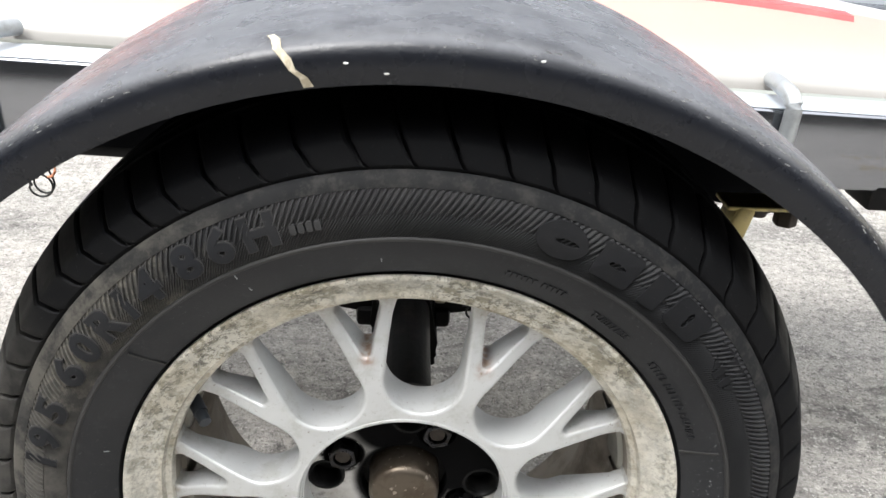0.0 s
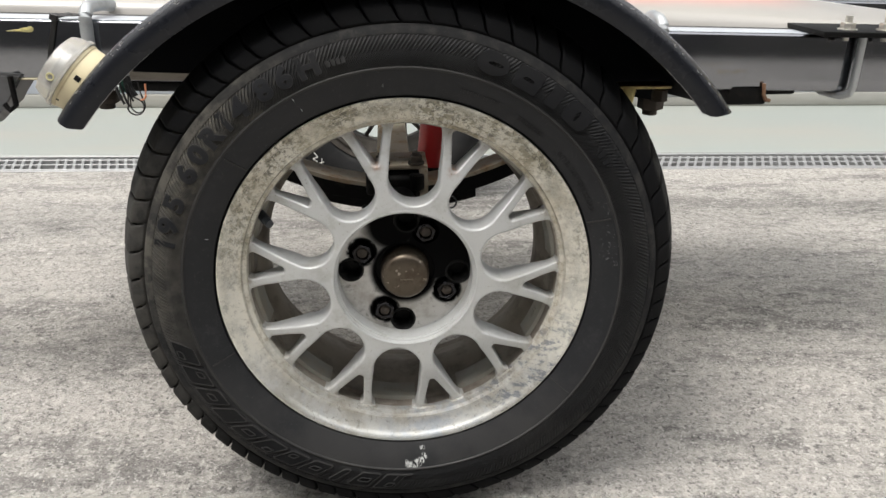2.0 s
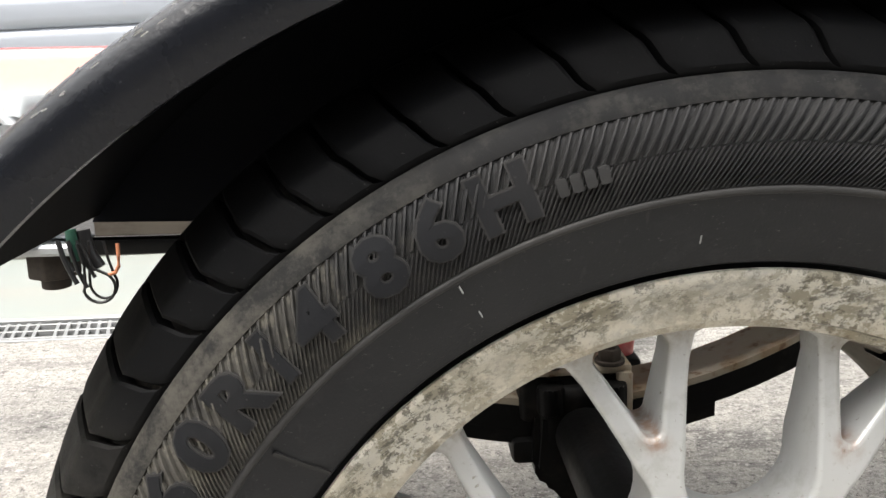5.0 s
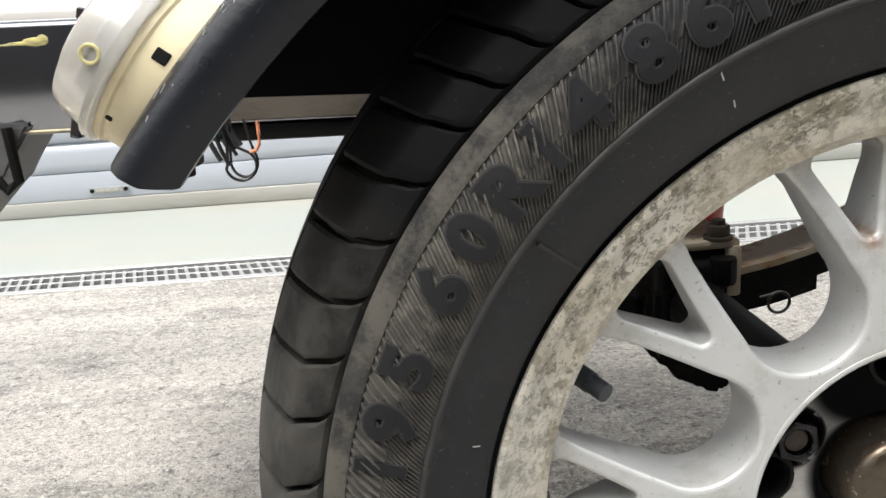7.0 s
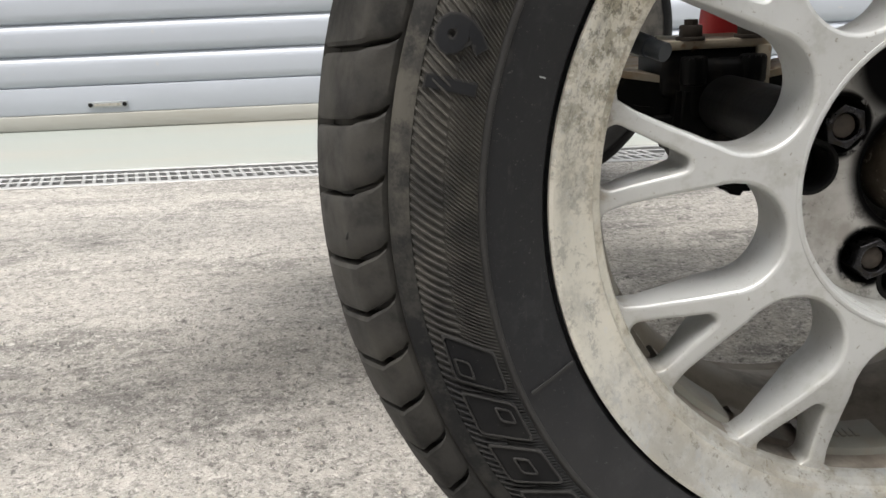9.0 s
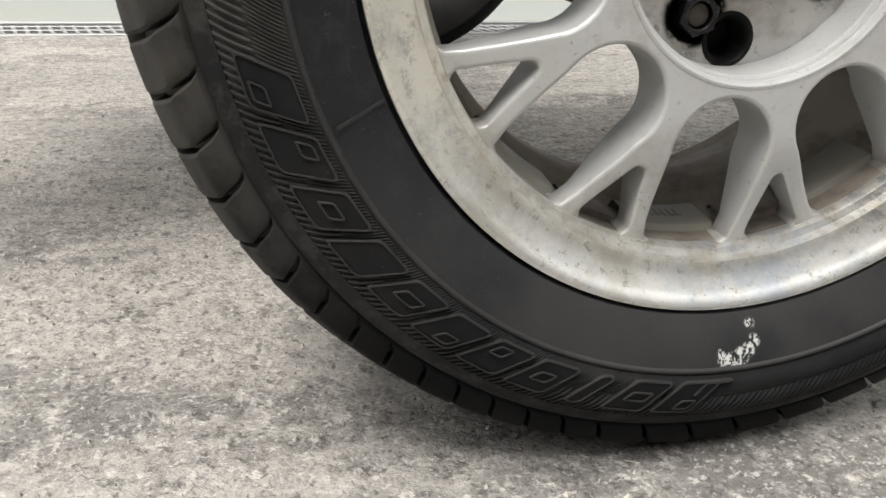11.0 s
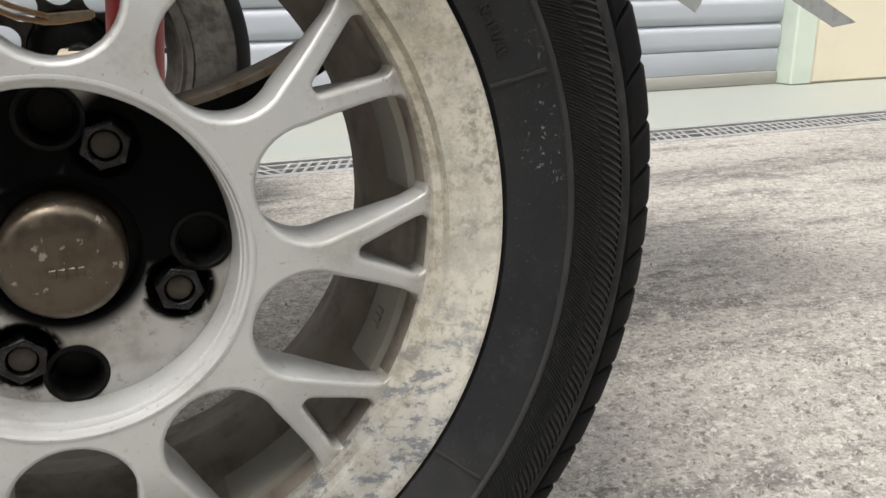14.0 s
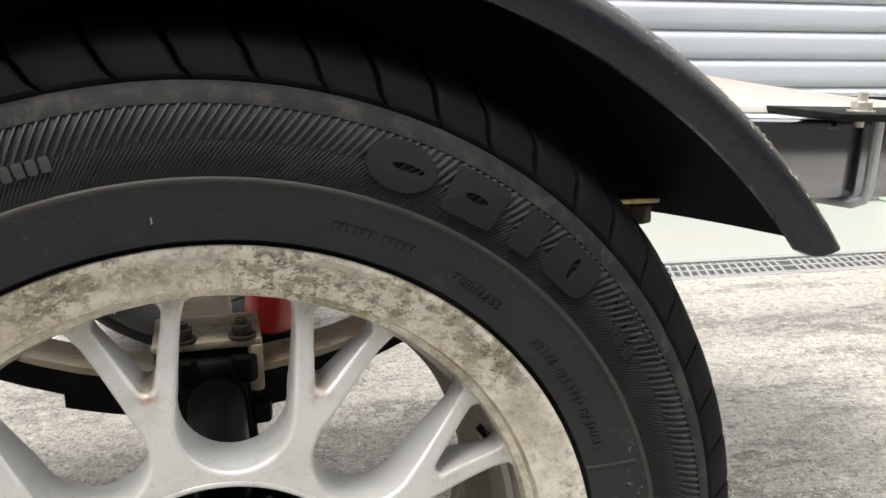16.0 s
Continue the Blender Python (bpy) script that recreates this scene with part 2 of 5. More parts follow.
BARREL = Mat("brake_dusted_barrel", (0.27, 0.242, 0.207), 0.6, 0.3, 0.4)
BARREL.tint(BARREL.ramp(BARREL.noise(25, 6, 0.65), 0.4, 0.7), (0.135, 0.113, 0.092))
BARREL.tint(BARREL.ramp(BARREL.noise(110, 5), 0.58, 0.68, 0, 0.5), (0.24, 0.22, 0.19))
BARREL.relief(BARREL.noise(200, 4), 0.2, 0.0008)
PAD = Mat("dusty_cast_alloy", (0.25, 0.243, 0.215), 0.5, 0.4, 0.4)
PAD.tint(PAD.ramp(PAD.noise(60, 5), 0.42, 0.7), (0.25, 0.225, 0.19))
PAD.relief(PAD.noise(500, 3), 0.2, 0.0005)
POCKET = Mat("hub_pocket_alloy", (0.46, 0.455, 0.44), 0.38, 0.6, 0.5)
POCKET.tint(POCKET.ramp(POCKET.noise(50, 5), 0.42, 0.68, 0, 0.65), (0.25, 0.235, 0.21))
POCKET.tint(POCKET.ramp(POCKET.noise(75, 6, 0.75), 0.55, 0.66, 0, 0.6), (0.10, 0.095, 0.088))
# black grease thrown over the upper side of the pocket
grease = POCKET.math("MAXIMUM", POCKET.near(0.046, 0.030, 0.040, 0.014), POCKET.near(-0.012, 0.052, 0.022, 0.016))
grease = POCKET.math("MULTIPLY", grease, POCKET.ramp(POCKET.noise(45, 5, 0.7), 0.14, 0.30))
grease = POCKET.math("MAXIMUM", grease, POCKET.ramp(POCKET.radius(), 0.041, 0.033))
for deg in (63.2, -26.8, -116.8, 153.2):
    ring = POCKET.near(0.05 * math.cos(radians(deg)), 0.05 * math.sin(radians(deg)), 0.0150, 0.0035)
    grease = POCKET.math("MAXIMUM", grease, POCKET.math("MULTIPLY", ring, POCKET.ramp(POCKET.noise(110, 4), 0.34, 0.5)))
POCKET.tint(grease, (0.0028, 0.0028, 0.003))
POCKET.gloss(grease, 0.62)
POCKET.t.links.new(POCKET.ramp(grease, 0, 1, 0.6, 0.0), POCKET.p.inputs["Metallic"])
POCKET.t.links.new(POCKET.ramp(grease, 0, 1, 0.5, 0.03), POCKET.p.inputs["Specular IOR Level"])
# black grease; also paints the shade inside lug holes, bore and lamp holes
SEAT = Mat("black_grease_and_hole_shade", (0.004, 0.004, 0.004), 0.5, 0.0, 0.12)
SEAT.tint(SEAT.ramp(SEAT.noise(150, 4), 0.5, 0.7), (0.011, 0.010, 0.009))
SEAT.relief(SEAT.noise(300, 3), 0.3, 0.0008)
FAR_RIM = Mat("dark_far_rim", (0.075, 0.068, 0.060), 0.6, 0.2, 0.3)
FAR_RIM.tint(FAR_RIM.ramp(FAR_RIM.noise(40, 5), 0.4, 0.68), (0.040, 0.036, 0.031))
STEEL = Mat("worn_steel_nut", (0.034, 0.034, 0.037), 0.25, 1.0, 0.5)
STEEL.tint(STEEL.ramp(STEEL.noise(180, 5), 0.46, 0.66), (0.028, 0.025, 0.022))
STEEL.gloss(STEEL.ramp(STEEL.noise(200, 4), 0.4, 0.6), 0.5)
CAP = Mat("tarnished_cap", (0.092, 0.076, 0.058), 0.30, 0.8, 0.5)
CAP.tint(CAP.ramp(CAP.noise(70, 6, 0.7), 0.45, 0.62), (0.075, 0.058, 0.042))
CAP.tint(CAP.ramp(CAP.noise(210, 4), 0.62, 0.68, 0, 0.8), (0.34, 0.30, 0.245))
CAP.gloss(CAP.ramp(CAP.noise(100, 5), 0.4, 0.7), 0.6)
CAP.relief(CAP.noise(260, 4), 0.3, 0.0006)
CAP.relief(CAP.noise(40, 5, 0.6), 0.35, 0.002)
VALVE = Mat("valve_rubber", (0.016, 0.020, 0.025), 0.45)
VALVE.relief(VALVE.noise(500), 0.1, 0.0005)

FENDER = Mat("black_moulded_plastic", (0.0075, 0.0085, 0.0115), 0.26, 0, 0.30)
FENDER.tint(FENDER.ramp(FENDER.noise(12, 5), 0.45, 0.75, 0, 0.5), (0.013, 0.014, 0.017))
FENDER.tint(FENDER.ramp(FENDER.noise(380, 3, 0.7, (1, 1, 1)), 0.67, 0.72, 0, 0.4), (0.12, 0.122, 0.128))
FENDER.gloss(FENDER.ramp(FENDER.noise(35, 5), 0.4, 0.7), 0.34)
# upward faces paler: settled dust, with the sky's sheen put into the colour
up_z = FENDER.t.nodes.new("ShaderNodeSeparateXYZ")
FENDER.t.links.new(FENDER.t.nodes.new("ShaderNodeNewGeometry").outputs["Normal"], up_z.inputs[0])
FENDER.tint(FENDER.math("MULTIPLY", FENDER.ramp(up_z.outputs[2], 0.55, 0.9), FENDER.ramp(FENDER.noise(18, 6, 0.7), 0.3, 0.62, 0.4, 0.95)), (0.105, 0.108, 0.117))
FENDER.relief(FENDER.noise(260, 5), 0.25, 0.0012)
# darker, duller copy of the mudguard plastic; underside shade sits in the colour
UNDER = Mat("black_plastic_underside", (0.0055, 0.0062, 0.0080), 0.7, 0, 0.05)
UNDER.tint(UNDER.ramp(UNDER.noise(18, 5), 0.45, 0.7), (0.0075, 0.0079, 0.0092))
UNDER.relief(UNDER.noise(300), 0.15, 0.001)
CRACK = Mat("exposed_filler", (0.52, 0.47, 0.36), 0.8)
CRACK.tint(CRACK.ramp(CRACK.noise(250, 4), 0.4, 0.6), (0.36, 0.31, 0.22))
RAIL = Mat("dark_polished_steel", (0.25, 0.257, 0.275), 0.13, 1.0, 0.5)
RAIL.tint(RAIL.ramp(RAIL.noise(8, 5, 0.6, (0.35, 1, 1.5)), 0.45, 0.7, 0, 0.5), (0.185, 0.19, 0.205))
RAIL.tint(RAIL.ramp(RAIL.noise(30, 6, 0.7, (0.5, 1, 2)), 0.62, 0.68, 0, 0.5), (0.22, 0.19, 0.14))
RAIL.gloss(RAIL.ramp(RAIL.noise(14, 4), 0.45, 0.75), 0.25)
RAIL.relief(RAIL.noise(5, 2, 0.4), 0.06, 0.006)
RAILTOP = Mat("pale_blue_grey", (0.42, 0.45, 0.49), 0.35, 0.1)
RAILTOP.tint(RAILTOP.ramp(RAILTOP.noise(40, 5), 0.45, 0.7), (0.40, 0.42, 0.45))
GALV = Mat("galvanised_steel", (0.42, 0.44, 0.45), 0.38, 0.6)
GALV.tint(GALV.ramp(GALV.noise(45, 5), 0.45, 0.7), (0.30, 0.31, 0.31))
GALV.relief(GALV.noise(300), 0.15, 0.0006)
ZINC = Mat("bright_zinc", (0.62, 0.60, 0.55), 0.28, 0.8)
ZINC.tint(ZINC.ramp(ZINC.noise(120, 5), 0.5, 0.7), (0.40, 0.36, 0.28))
TAN = Mat("rust_bleached_steel", (0.42, 0.37, 0.29), 0.6, 0.1)
TAN.tint(TAN.ramp(TAN.noise(20, 6, 0.65), 0.47, 0.66), (0.34, 0.24, 0.14))
TAN.tint(TAN.ramp(TAN.noise(80, 5), 0.58, 0.7), (0.20, 0.12, 0.07))
TAN.relief(TAN.noise(180, 5), 0.25, 0.001)
BLACKMETAL = Mat("oily_black_steel", (0.004, 0.004, 0.004), 0.5, 0.0, 0.12)
GREYSTEEL = Mat("dark_grey_steel", (0.095, 0.096, 0.10), 0.5, 0.2)
GREYSTEEL.tint(GREYSTEEL.ramp(GREYSTEEL.noise(25, 5), 0.45, 0.7), (0.06, 0.06, 0.06))
BLACKMETAL.tint(BLACKMETAL.ramp(BLACKMETAL.noise(60, 5), 0.52, 0.72), (0.014, 0.012, 0.0105))
BLACKMETAL.relief(BLACKMETAL.noise(160, 4), 0.3, 0.001)
RUST = Mat("rusty_bolt", (0.045, 0.035, 0.027), 0.7, 0.2)
RUST.tint(RUST.ramp(RUST.noise(150, 5), 0.45, 0.65), (0.030, 0.024, 0.019))
RUST.relief(RUST.noise(300, 4), 0.4, 0.0008)
RED = Mat("red_shock_paint", (0.42, 0.022, 0.024), 0.38)
RED.tint(RED.ramp(RED.noise(30, 5), 0.45, 0.7), (0.36, 0.02, 0.022))
RED.relief(RED.noise(120), 0.1, 0.001)
YELLOW = Mat("yellow_zinc", (0.48, 0.40, 0.17), 0.4, 0.4)
YELLOW.tint(YELLOW.ramp(YELLOW.noise(90, 4), 0.45, 0.7), (0.30, 0.25, 0.13))
SEAM = Mat("yellowed_sealant", (0.30, 0.265, 0.155), 0.5)
SEAM.tint(SEAM.ramp(SEAM.noise(60, 5), 0.42, 0.62), (0.14, 0.125, 0.09))
SMEAR = Mat("smeared_yellow_paint", (0.52, 0.46, 0.17), 0.6)
SMEAR.tint(SMEAR.ramp(SMEAR.noise(160, 5, 0.7, (0.3, 1, 1.5)), 0.42, 0.60), (0.24, 0.225, 0.13))
LAMP = Mat("yellowed_plastic", (0.66, 0.58, 0.38), 0.45)
LAMP.tint(LAMP.ramp(LAMP.noise(40, 5), 0.45, 0.7), (0.52, 0.43, 0.26))
STICKER = Mat("yellow_print", (0.44, 0.40, 0.19), 0.5)
LENS = Mat("cloudy_clear_plastic", (0.80, 0.79, 0.75), 0.24, 0, 0.5)
LENS.p.inputs["Transmission Weight"].default_value = 0.72
LENS.tint(LENS.ramp(LENS.noise(35, 4), 0.45, 0.7), (0.72, 0.70, 0.64))
LENS.relief(LENS.noise(120, 3), 0.15, 0.001)
WIRE = Mat("black_cable", (0.007, 0.007, 0.0075), 0.45)
WIRE_GREEN = Mat("green_tape", (0.015, 0.06, 0.04), 0.4)
WIRE_ORANGE = Mat("orange_wire", (0.62, 0.24, 0.12), 0.45)
WIRE_RUST = Mat("rust_brown_strap", (0.13, 0.065, 0.035), 0.7)
WIRE_RUST.tint(WIRE_RUST.ramp(WIRE_RUST.noise(90, 5), 0.4, 0.65), (0.20, 0.11, 0.06))
STRIP = Mat("bare_brown_steel", (0.13, 0.114, 0.095), 0.45, 0.4)
STRIP.tint(STRIP.ramp(STRIP.noise(40, 5, 0.7, (0.4, 1, 1)), 0.42, 0.66), (0.085, 0.072, 0.058))
HOSE = Mat("beige_hose", (0.42, 0.25, 0.14), 0.5)
HOSE.tint(HOSE.ramp(HOSE.noise(60, 4), 0.4, 0.7), (0.50, 0.36, 0.22))
HULL = Mat("white_gelcoat", (0.31, 0.297, 0.275), 0.3)
HULL.tint(HULL.ramp(HULL.noise(5, 4), 0.45, 0.75), (0.275, 0.262, 0.242))
# the red band fades out toward the white side
band = HULL.ramp(HULL.math("ADD", HULL.axis(2), HULL.ramp(HULL.noise(6, 4), 0, 1, -0.004, 0.004)), 0.018, 0.036)
HULL.tint(HULL.math("MULTIPLY", band, 0.9), (0.56, 0.27, 0.22))
HULL.tint(HULL.ramp(HULL.axis(1), 0.262, 0.272), (0.50, 0.49, 0.48))
BOARD_RED = Mat("red_gelcoat", (0.55, 0.075, 0.075), 0.3)
BOARD_RED.tint(BOARD_RED.ramp(BOARD_RED.noise(9, 4), 0.4, 0.7), (0.55, 0.13, 0.12))
CHALK = Mat("white_chalk", (0.72, 0.72, 0.70), 0.9)

GROUND = Mat("worn_concrete", (0.43, 0.41, 0.378), 0.85, 0, 0.3)
# broad traffic stains, drawn out along the yard
GROUND.tint(GROUND.ramp(GROUND.noise(1.5, 6, 0.62, (0.5, 1.7, 1)), 0.46, 0.66, 0, 0.5), (0.29, 0.28, 0.262))
GROUND.tint(GROUND.ramp(GROUND.noise(4.2, 7, 0.74, (0.55, 1.7, 1)), 0.50, 0.61, 0, 0.85), (0.145, 0.14, 0.133))
GROUND.tint(GROUND.ramp(GROUND.noise(2.6, 6, 0.68, (0.35, 2.0, 1)), 0.53, 0.62, 0, 0.6), (0.16, 0.153, 0.144))
GROUND.tint(GROUND.ramp(GROUND.noise(8, 7, 0.78, (0.5, 1.6, 1)), 0.57, 0.66, 0, 0.7), (0.115, 0.11, 0.104))
# paler concrete toward the tow end, in uneven patches
GROUND.tint(GROUND.math("MULTIPLY", GROUND.ramp(GROUND.axis(0), 0.30, -0.60), GROUND.ramp(GROUND.noise(5, 6, 0.7, (0.5, 1.6, 1)), 0.36, 0.60, 0.34, 0.05)), (0.56, 0.535, 0.49))
# exposed aggregate: pale and dark stones of uneven outline in a gritty matrix
GROUND.tint(GROUND.ramp(GROUND.noise(34, 7, 0.75), 0.50, 0.64, 0, 0.75), (0.58, 0.555, 0.515))
GROUND.tint(GROUND.ramp(GROUND.noise(58, 6, 0.72), 0.47, 0.63, 0, 0.62), (0.22, 0.21, 0.192))
GROUND.tint(GROUND.ramp(GROUND.noise(24, 8, 0.82), 0.57, 0.63, 0, 0.75), (0.085, 0.082, 0.078))
fine = GROUND.cells(420)
tone = GROUND.t.nodes.new("ShaderNodeSeparateColor")
GROUND.t.links.new(fine.outputs["Color"], tone.inputs[0])
GROUND.tint(GROUND.ramp(tone.outputs[0], 0.6, 0.95, 0, 0.3), (0.56, 0.54, 0.51))
GROUND.tint(GROUND.ramp(tone.outputs[1], 0.65, 0.95, 0, 0.4), (0.15, 0.146, 0.139))
GROUND.tint(GROUND.ramp(GROUND.noise(120, 5, 0.75), 0.56, 0.61, 0, 0.65), (0.07, 0.068, 0.064))
GROUND.tint(GROUND.ramp(GROUND.noise(150, 4, 0.7, (1.0, 1.3, 1)), 0.575, 0.62, 0, 0.65), (0.66, 0.64, 0.60))
GROUND.tint(GROUND.ramp(GROUND.noise(70, 3, 0.6), 0.655, 0.69, 0, 0.75), (0.64, 0.62, 0.58))
GROUND.relief(GROUND.noise(95, 6, 0.75), 0.9, 0.008)
GROUND.relief(GROUND.noise(260, 3, 0.6), 0.6, 0.003)
STONE = Mat("aggregate_grit", (0.40, 0.385, 0.36), 0.8)
rnd = STONE.t.nodes.new("ShaderNodeNewGeometry").outputs["Random Per Island"]
STONE.tint(STONE.ramp(rnd, 0.25, 0.6), (0.13, 0.125, 0.12))
STONE.tint(STONE.ramp(rnd, 0.72, 0.9), (0.55, 0.51, 0.44))
APRON = Mat("pale_painted_concrete", (0.27, 0.292, 0.272), 0.45)
APRON.tint(APRON.ramp(APRON.noise(2.2, 5, 0.6, (0.4, 1.4, 1)), 0.4, 0.7), (0.295, 0.292, 0.26))
APRON.tint(APRON.ramp(APRON.noise(14, 6, 0.75), 0.62, 0.72, 0, 0.5), (0.30, 0.304, 0.265))
APRON.relief(APRON.noise(60, 4), 0.15, 0.002)
GRATE = Mat("galvanised_grating", (0.30, 0.305, 0.305), 0.5, 0.35)
GRATE.tint(GRATE.ramp(GRATE.noise(30, 5), 0.45, 0.7), (0.27, 0.27, 0.265))
GRATE.relief(GRATE.noise(200), 0.2, 0.001)
# channel colour carries the shade down in the drain
DARK = Mat("drain_shadow", (0.07, 0.07, 0.067), 0.9)
DARK.tint(DARK.ramp(DARK.noise(30, 4), 0.4, 0.7), (0.12, 0.117, 0.105))
SHUTTER = Mat("white_shutter_paint", (0.41, 0.437, 0.485), 0.32, 0.1)
SHUTTER.tint(SHUTTER.ramp(SHUTTER.noise(3, 5, 0.6, (0.4, 1, 2)), 0.45, 0.75), (0.37, 0.394, 0.435))
SHUTTER.tint(SHUTTER.ramp(SHUTTER.noise(40, 5), 0.66, 0.72, 0, 0.4), (0.50, 0.47, 0.42))
SHUTTER_FOOT = Mat("cream_shutter_foot", (0.325, 0.322, 0.295), 0.4)
SHUTTER_FOOT.tint(SHUTTER_FOOT.ramp(SHUTTER_FOOT.noise(8, 5, 0.6, (0.3, 1, 2)), 0.45, 0.7), (0.29, 0.282, 0.25))
WALL = Mat("cream_wall_paint", (0.68, 0.63, 0.50), 0.7)
WALL.tint(WALL.ramp(WALL.noise(3, 5), 0.4, 0.7), (0.62, 0.57, 0.45))
WALL.relief(WALL.noise(80, 4), 0.15, 0.002)
JAMB = Mat("pale_green_jamb", (0.56, 0.64, 0.56), 0.5)
JAMB.tint(JAMB.ramp(JAMB.noise(6, 4), 0.4, 0.7), (0.50, 0.57, 0.50))
FACADE = Mat("grey_brown_render", (0.105, 0.102, 0.097), 0.8)
FACADE.tint(FACADE.ramp(FACADE.noise(2, 5), 0.4, 0.7), (0.075, 0.073, 0.07))
FACADE.relief(FACADE.noise(40, 4), 0.2, 0.003)


BAY = Mat("dark_door_paint", (0.06, 0.06, 0.064), 0.6)
BAY.tint(BAY.ramp(BAY.noise(2, 5), 0.4, 0.7), (0.04, 0.04, 0.043))

# ---- building helpers ----
H = 0.286                       # height of the wheel's axis


def smooth(me, angle=35):
    for p in me.polygons:
        p.use_smooth = True
    me.set_sharp_from_angle(angle=radians(angle))


def mesh(name, verts, faces, angle=35):
    me = bpy.data.meshes.new(name)
    me.from_pydata([tuple(v) for v in verts], [], faces)
    bm = bmesh.new()
    bm.from_mesh(me)
    bmesh.ops.recalc_face_normals(bm, faces=bm.faces)
    bm.to_mesh(me)
    bm.free()
    smooth(me, angle)
    return me


def part(name, me, mat, parent=None, label="", at=None):
    """Links a mesh (or a bmesh) as one object under a thing or a part."""
    if isinstance(me, bmesh.types.BMesh):
        bm, me = me, bpy.data.meshes.new(name)
        bmesh.ops.recalc_face_normals(bm, faces=bm.faces)
        bm.to_mesh(me)
        bm.free()
        smooth(me)
    if mat and not me.materials:
        me.materials.append(mat.m)
    ob = new(name, me)
    if parent:
        ob.parent = parent
    if at is not None:
        ob.matrix_basis = at
    if label:
        ob["label"] = label
    return ob


def thing(name, at, label, category, group="", kind=""):
    ob = new(name)
    ob.matrix_basis = at
    ob.empty_display_size = 0.05
    return tagged(ob, label, category, group, kind)


def lathe(profile, n=128, close=False, a0=0.0, a1=360.0):
    """Revolves (radius, y) points about the y axis."""
    full = abs(a1 - a0 - 360) < 1e-6
    cols = n if full else n + 1
    verts = []
    for i in range(cols):
        a = radians(a0 + (a1 - a0) * i / n)
        verts += [(r * math.cos(a), y, r * math.sin(a)) for r, y in profile]
    m = len(profile)
    faces = []
    for i in range(n):
        j = (i + 1) % cols
        for k in range(m if close else m - 1):
            l = (k + 1) % m
            faces.append((i * m + k, i * m + l, j * m + l, j * m + k))
    return verts, faces


def box(sx, sy, sz, bevel=0.0, seg=2, m=None):
    bm = bmesh.new()
    bmesh.ops.create_cube(bm, size=1, matrix=(m or Matrix()) @ Matrix.Diagonal((sx, sy, sz, 1)))
    if bevel:
        bmesh.ops.bevel(bm, geom=bm.edges[:], offset=bevel, segments=seg, profile=0.5, affect="EDGES")
    return bm


def join(*bms):
    out = bms[0]
    for b in bms[1:]:
        me = bpy.data.meshes.new("joined")
        b.to_mesh(me)
        out.from_mesh(me)
        b.free()
        bpy.data.meshes.remove(me)
    return out


def tube(points, r, n=10, closed=False):
    """A round bar along a line of points."""
    pts = [Vector(p) for p in points]
    bm = bmesh.new()
    rings = []
    up = Vector((0.13, 0.31, 0.94))
    for i, p in enumerate(pts):
        d = (pts[min(i + 1, len(pts) - 1)] - pts[max(i - 1, 0)]).normalized()
        u = d.cross(up)
        u = u.normalized() if u.length > 1e-4 else Vector((1, 0, 0))
        v = d.cross(u).normalized()
        rings.append([bm.verts.new(p + r * (math.cos(2 * math.pi * k / n) * u + math.sin(2 * math.pi * k / n) * v)) for k in range(n)])
    for a, b in zip(rings, rings[1:]):
        for k in range(n):
            bm.faces.new((a[k], a[(k + 1) % n], b[(k + 1) % n], b[k]))
    bm.faces.new(rings[0])
    bm.faces.new(rings[-1])
    return bm


def arc(cx, cy, r, a0, a1, n):
    return [(cx + r * math.cos(radians(a0 + (a1 - a0) * i / n)), cy + r * math.sin(radians(a0 + (a1 - a0) * i / n))) for i in range(n + 1)]


def rounded(points, r, n=5):
    """Rounds the corners of a closed outline."""
    out = []
    for i, p in enumerate(points):
        p, a, b = Vector(p), Vector(points[i - 1]), Vector(points[(i + 1) % len(points)])
        u, v = (a - p), (b - p)
        k = min(r, u.length * 0.45, v.length * 0.45)
        s, e = p + u.normalized() * k, p + v.normalized() * k
        for j in range(n + 1):
            t = j / n
            q = s.lerp(p, t).lerp(p.lerp(e, t), t)
            out.append((q.x, q.y))
    return out


def plate(name, loops, half, bevel=0.0, res=2):
    """A flat sheet with holes: outlines in the x-y plane, thickness 2 * half along z, edges rounded."""
    cu = bpy.data.curves.new(name, "CURVE")
    cu.dimensions, cu.fill_mode = "2D", "BOTH"
    cu.extrude, cu.bevel_depth, cu.bevel_resolution, cu.offset = max(half - bevel, 0), bevel, res, -bevel
    for loop in loops:
        s = cu.splines.new("POLY")
        s.points.add(len(loop) - 1)
        for q, p in zip(s.points, loop):
            q.co = (p[0], p[1], 0, 1)
        s.use_cyclic_u = True
    ob = bpy.data.objects.new(name, cu)
    scene.collection.objects.link(ob)
    me = bpy.data.meshes.new_from_object(ob.evaluated_get(bpy.context.evaluated_depsgraph_get()))
    bpy.data.objects.remove(ob)
    bpy.data.curves.remove(cu)
    return me


def words(text, size, spread=1.0, weight=0.0):
    """A flat mesh of letters, centred."""
    cu = bpy.data.curves.new("letters", "FONT")
    cu.body, cu.size, cu.extrude, cu.offset, cu.resolution_u = text, size, 0.5, weight, 3
    cu.align_x, cu.align_y, cu.space_character = "CENTER", "CENTER", spread
    ob = bpy.data.objects.new("letters", cu)
    scene.collection.objects.link(ob)
    me = bpy.data.meshes.new_from_object(ob.evaluated_get(bpy.context.evaluated_depsgraph_get()))
    bpy.data.objects.remove(ob)
    bpy.data.curves.remove(cu)
    return me


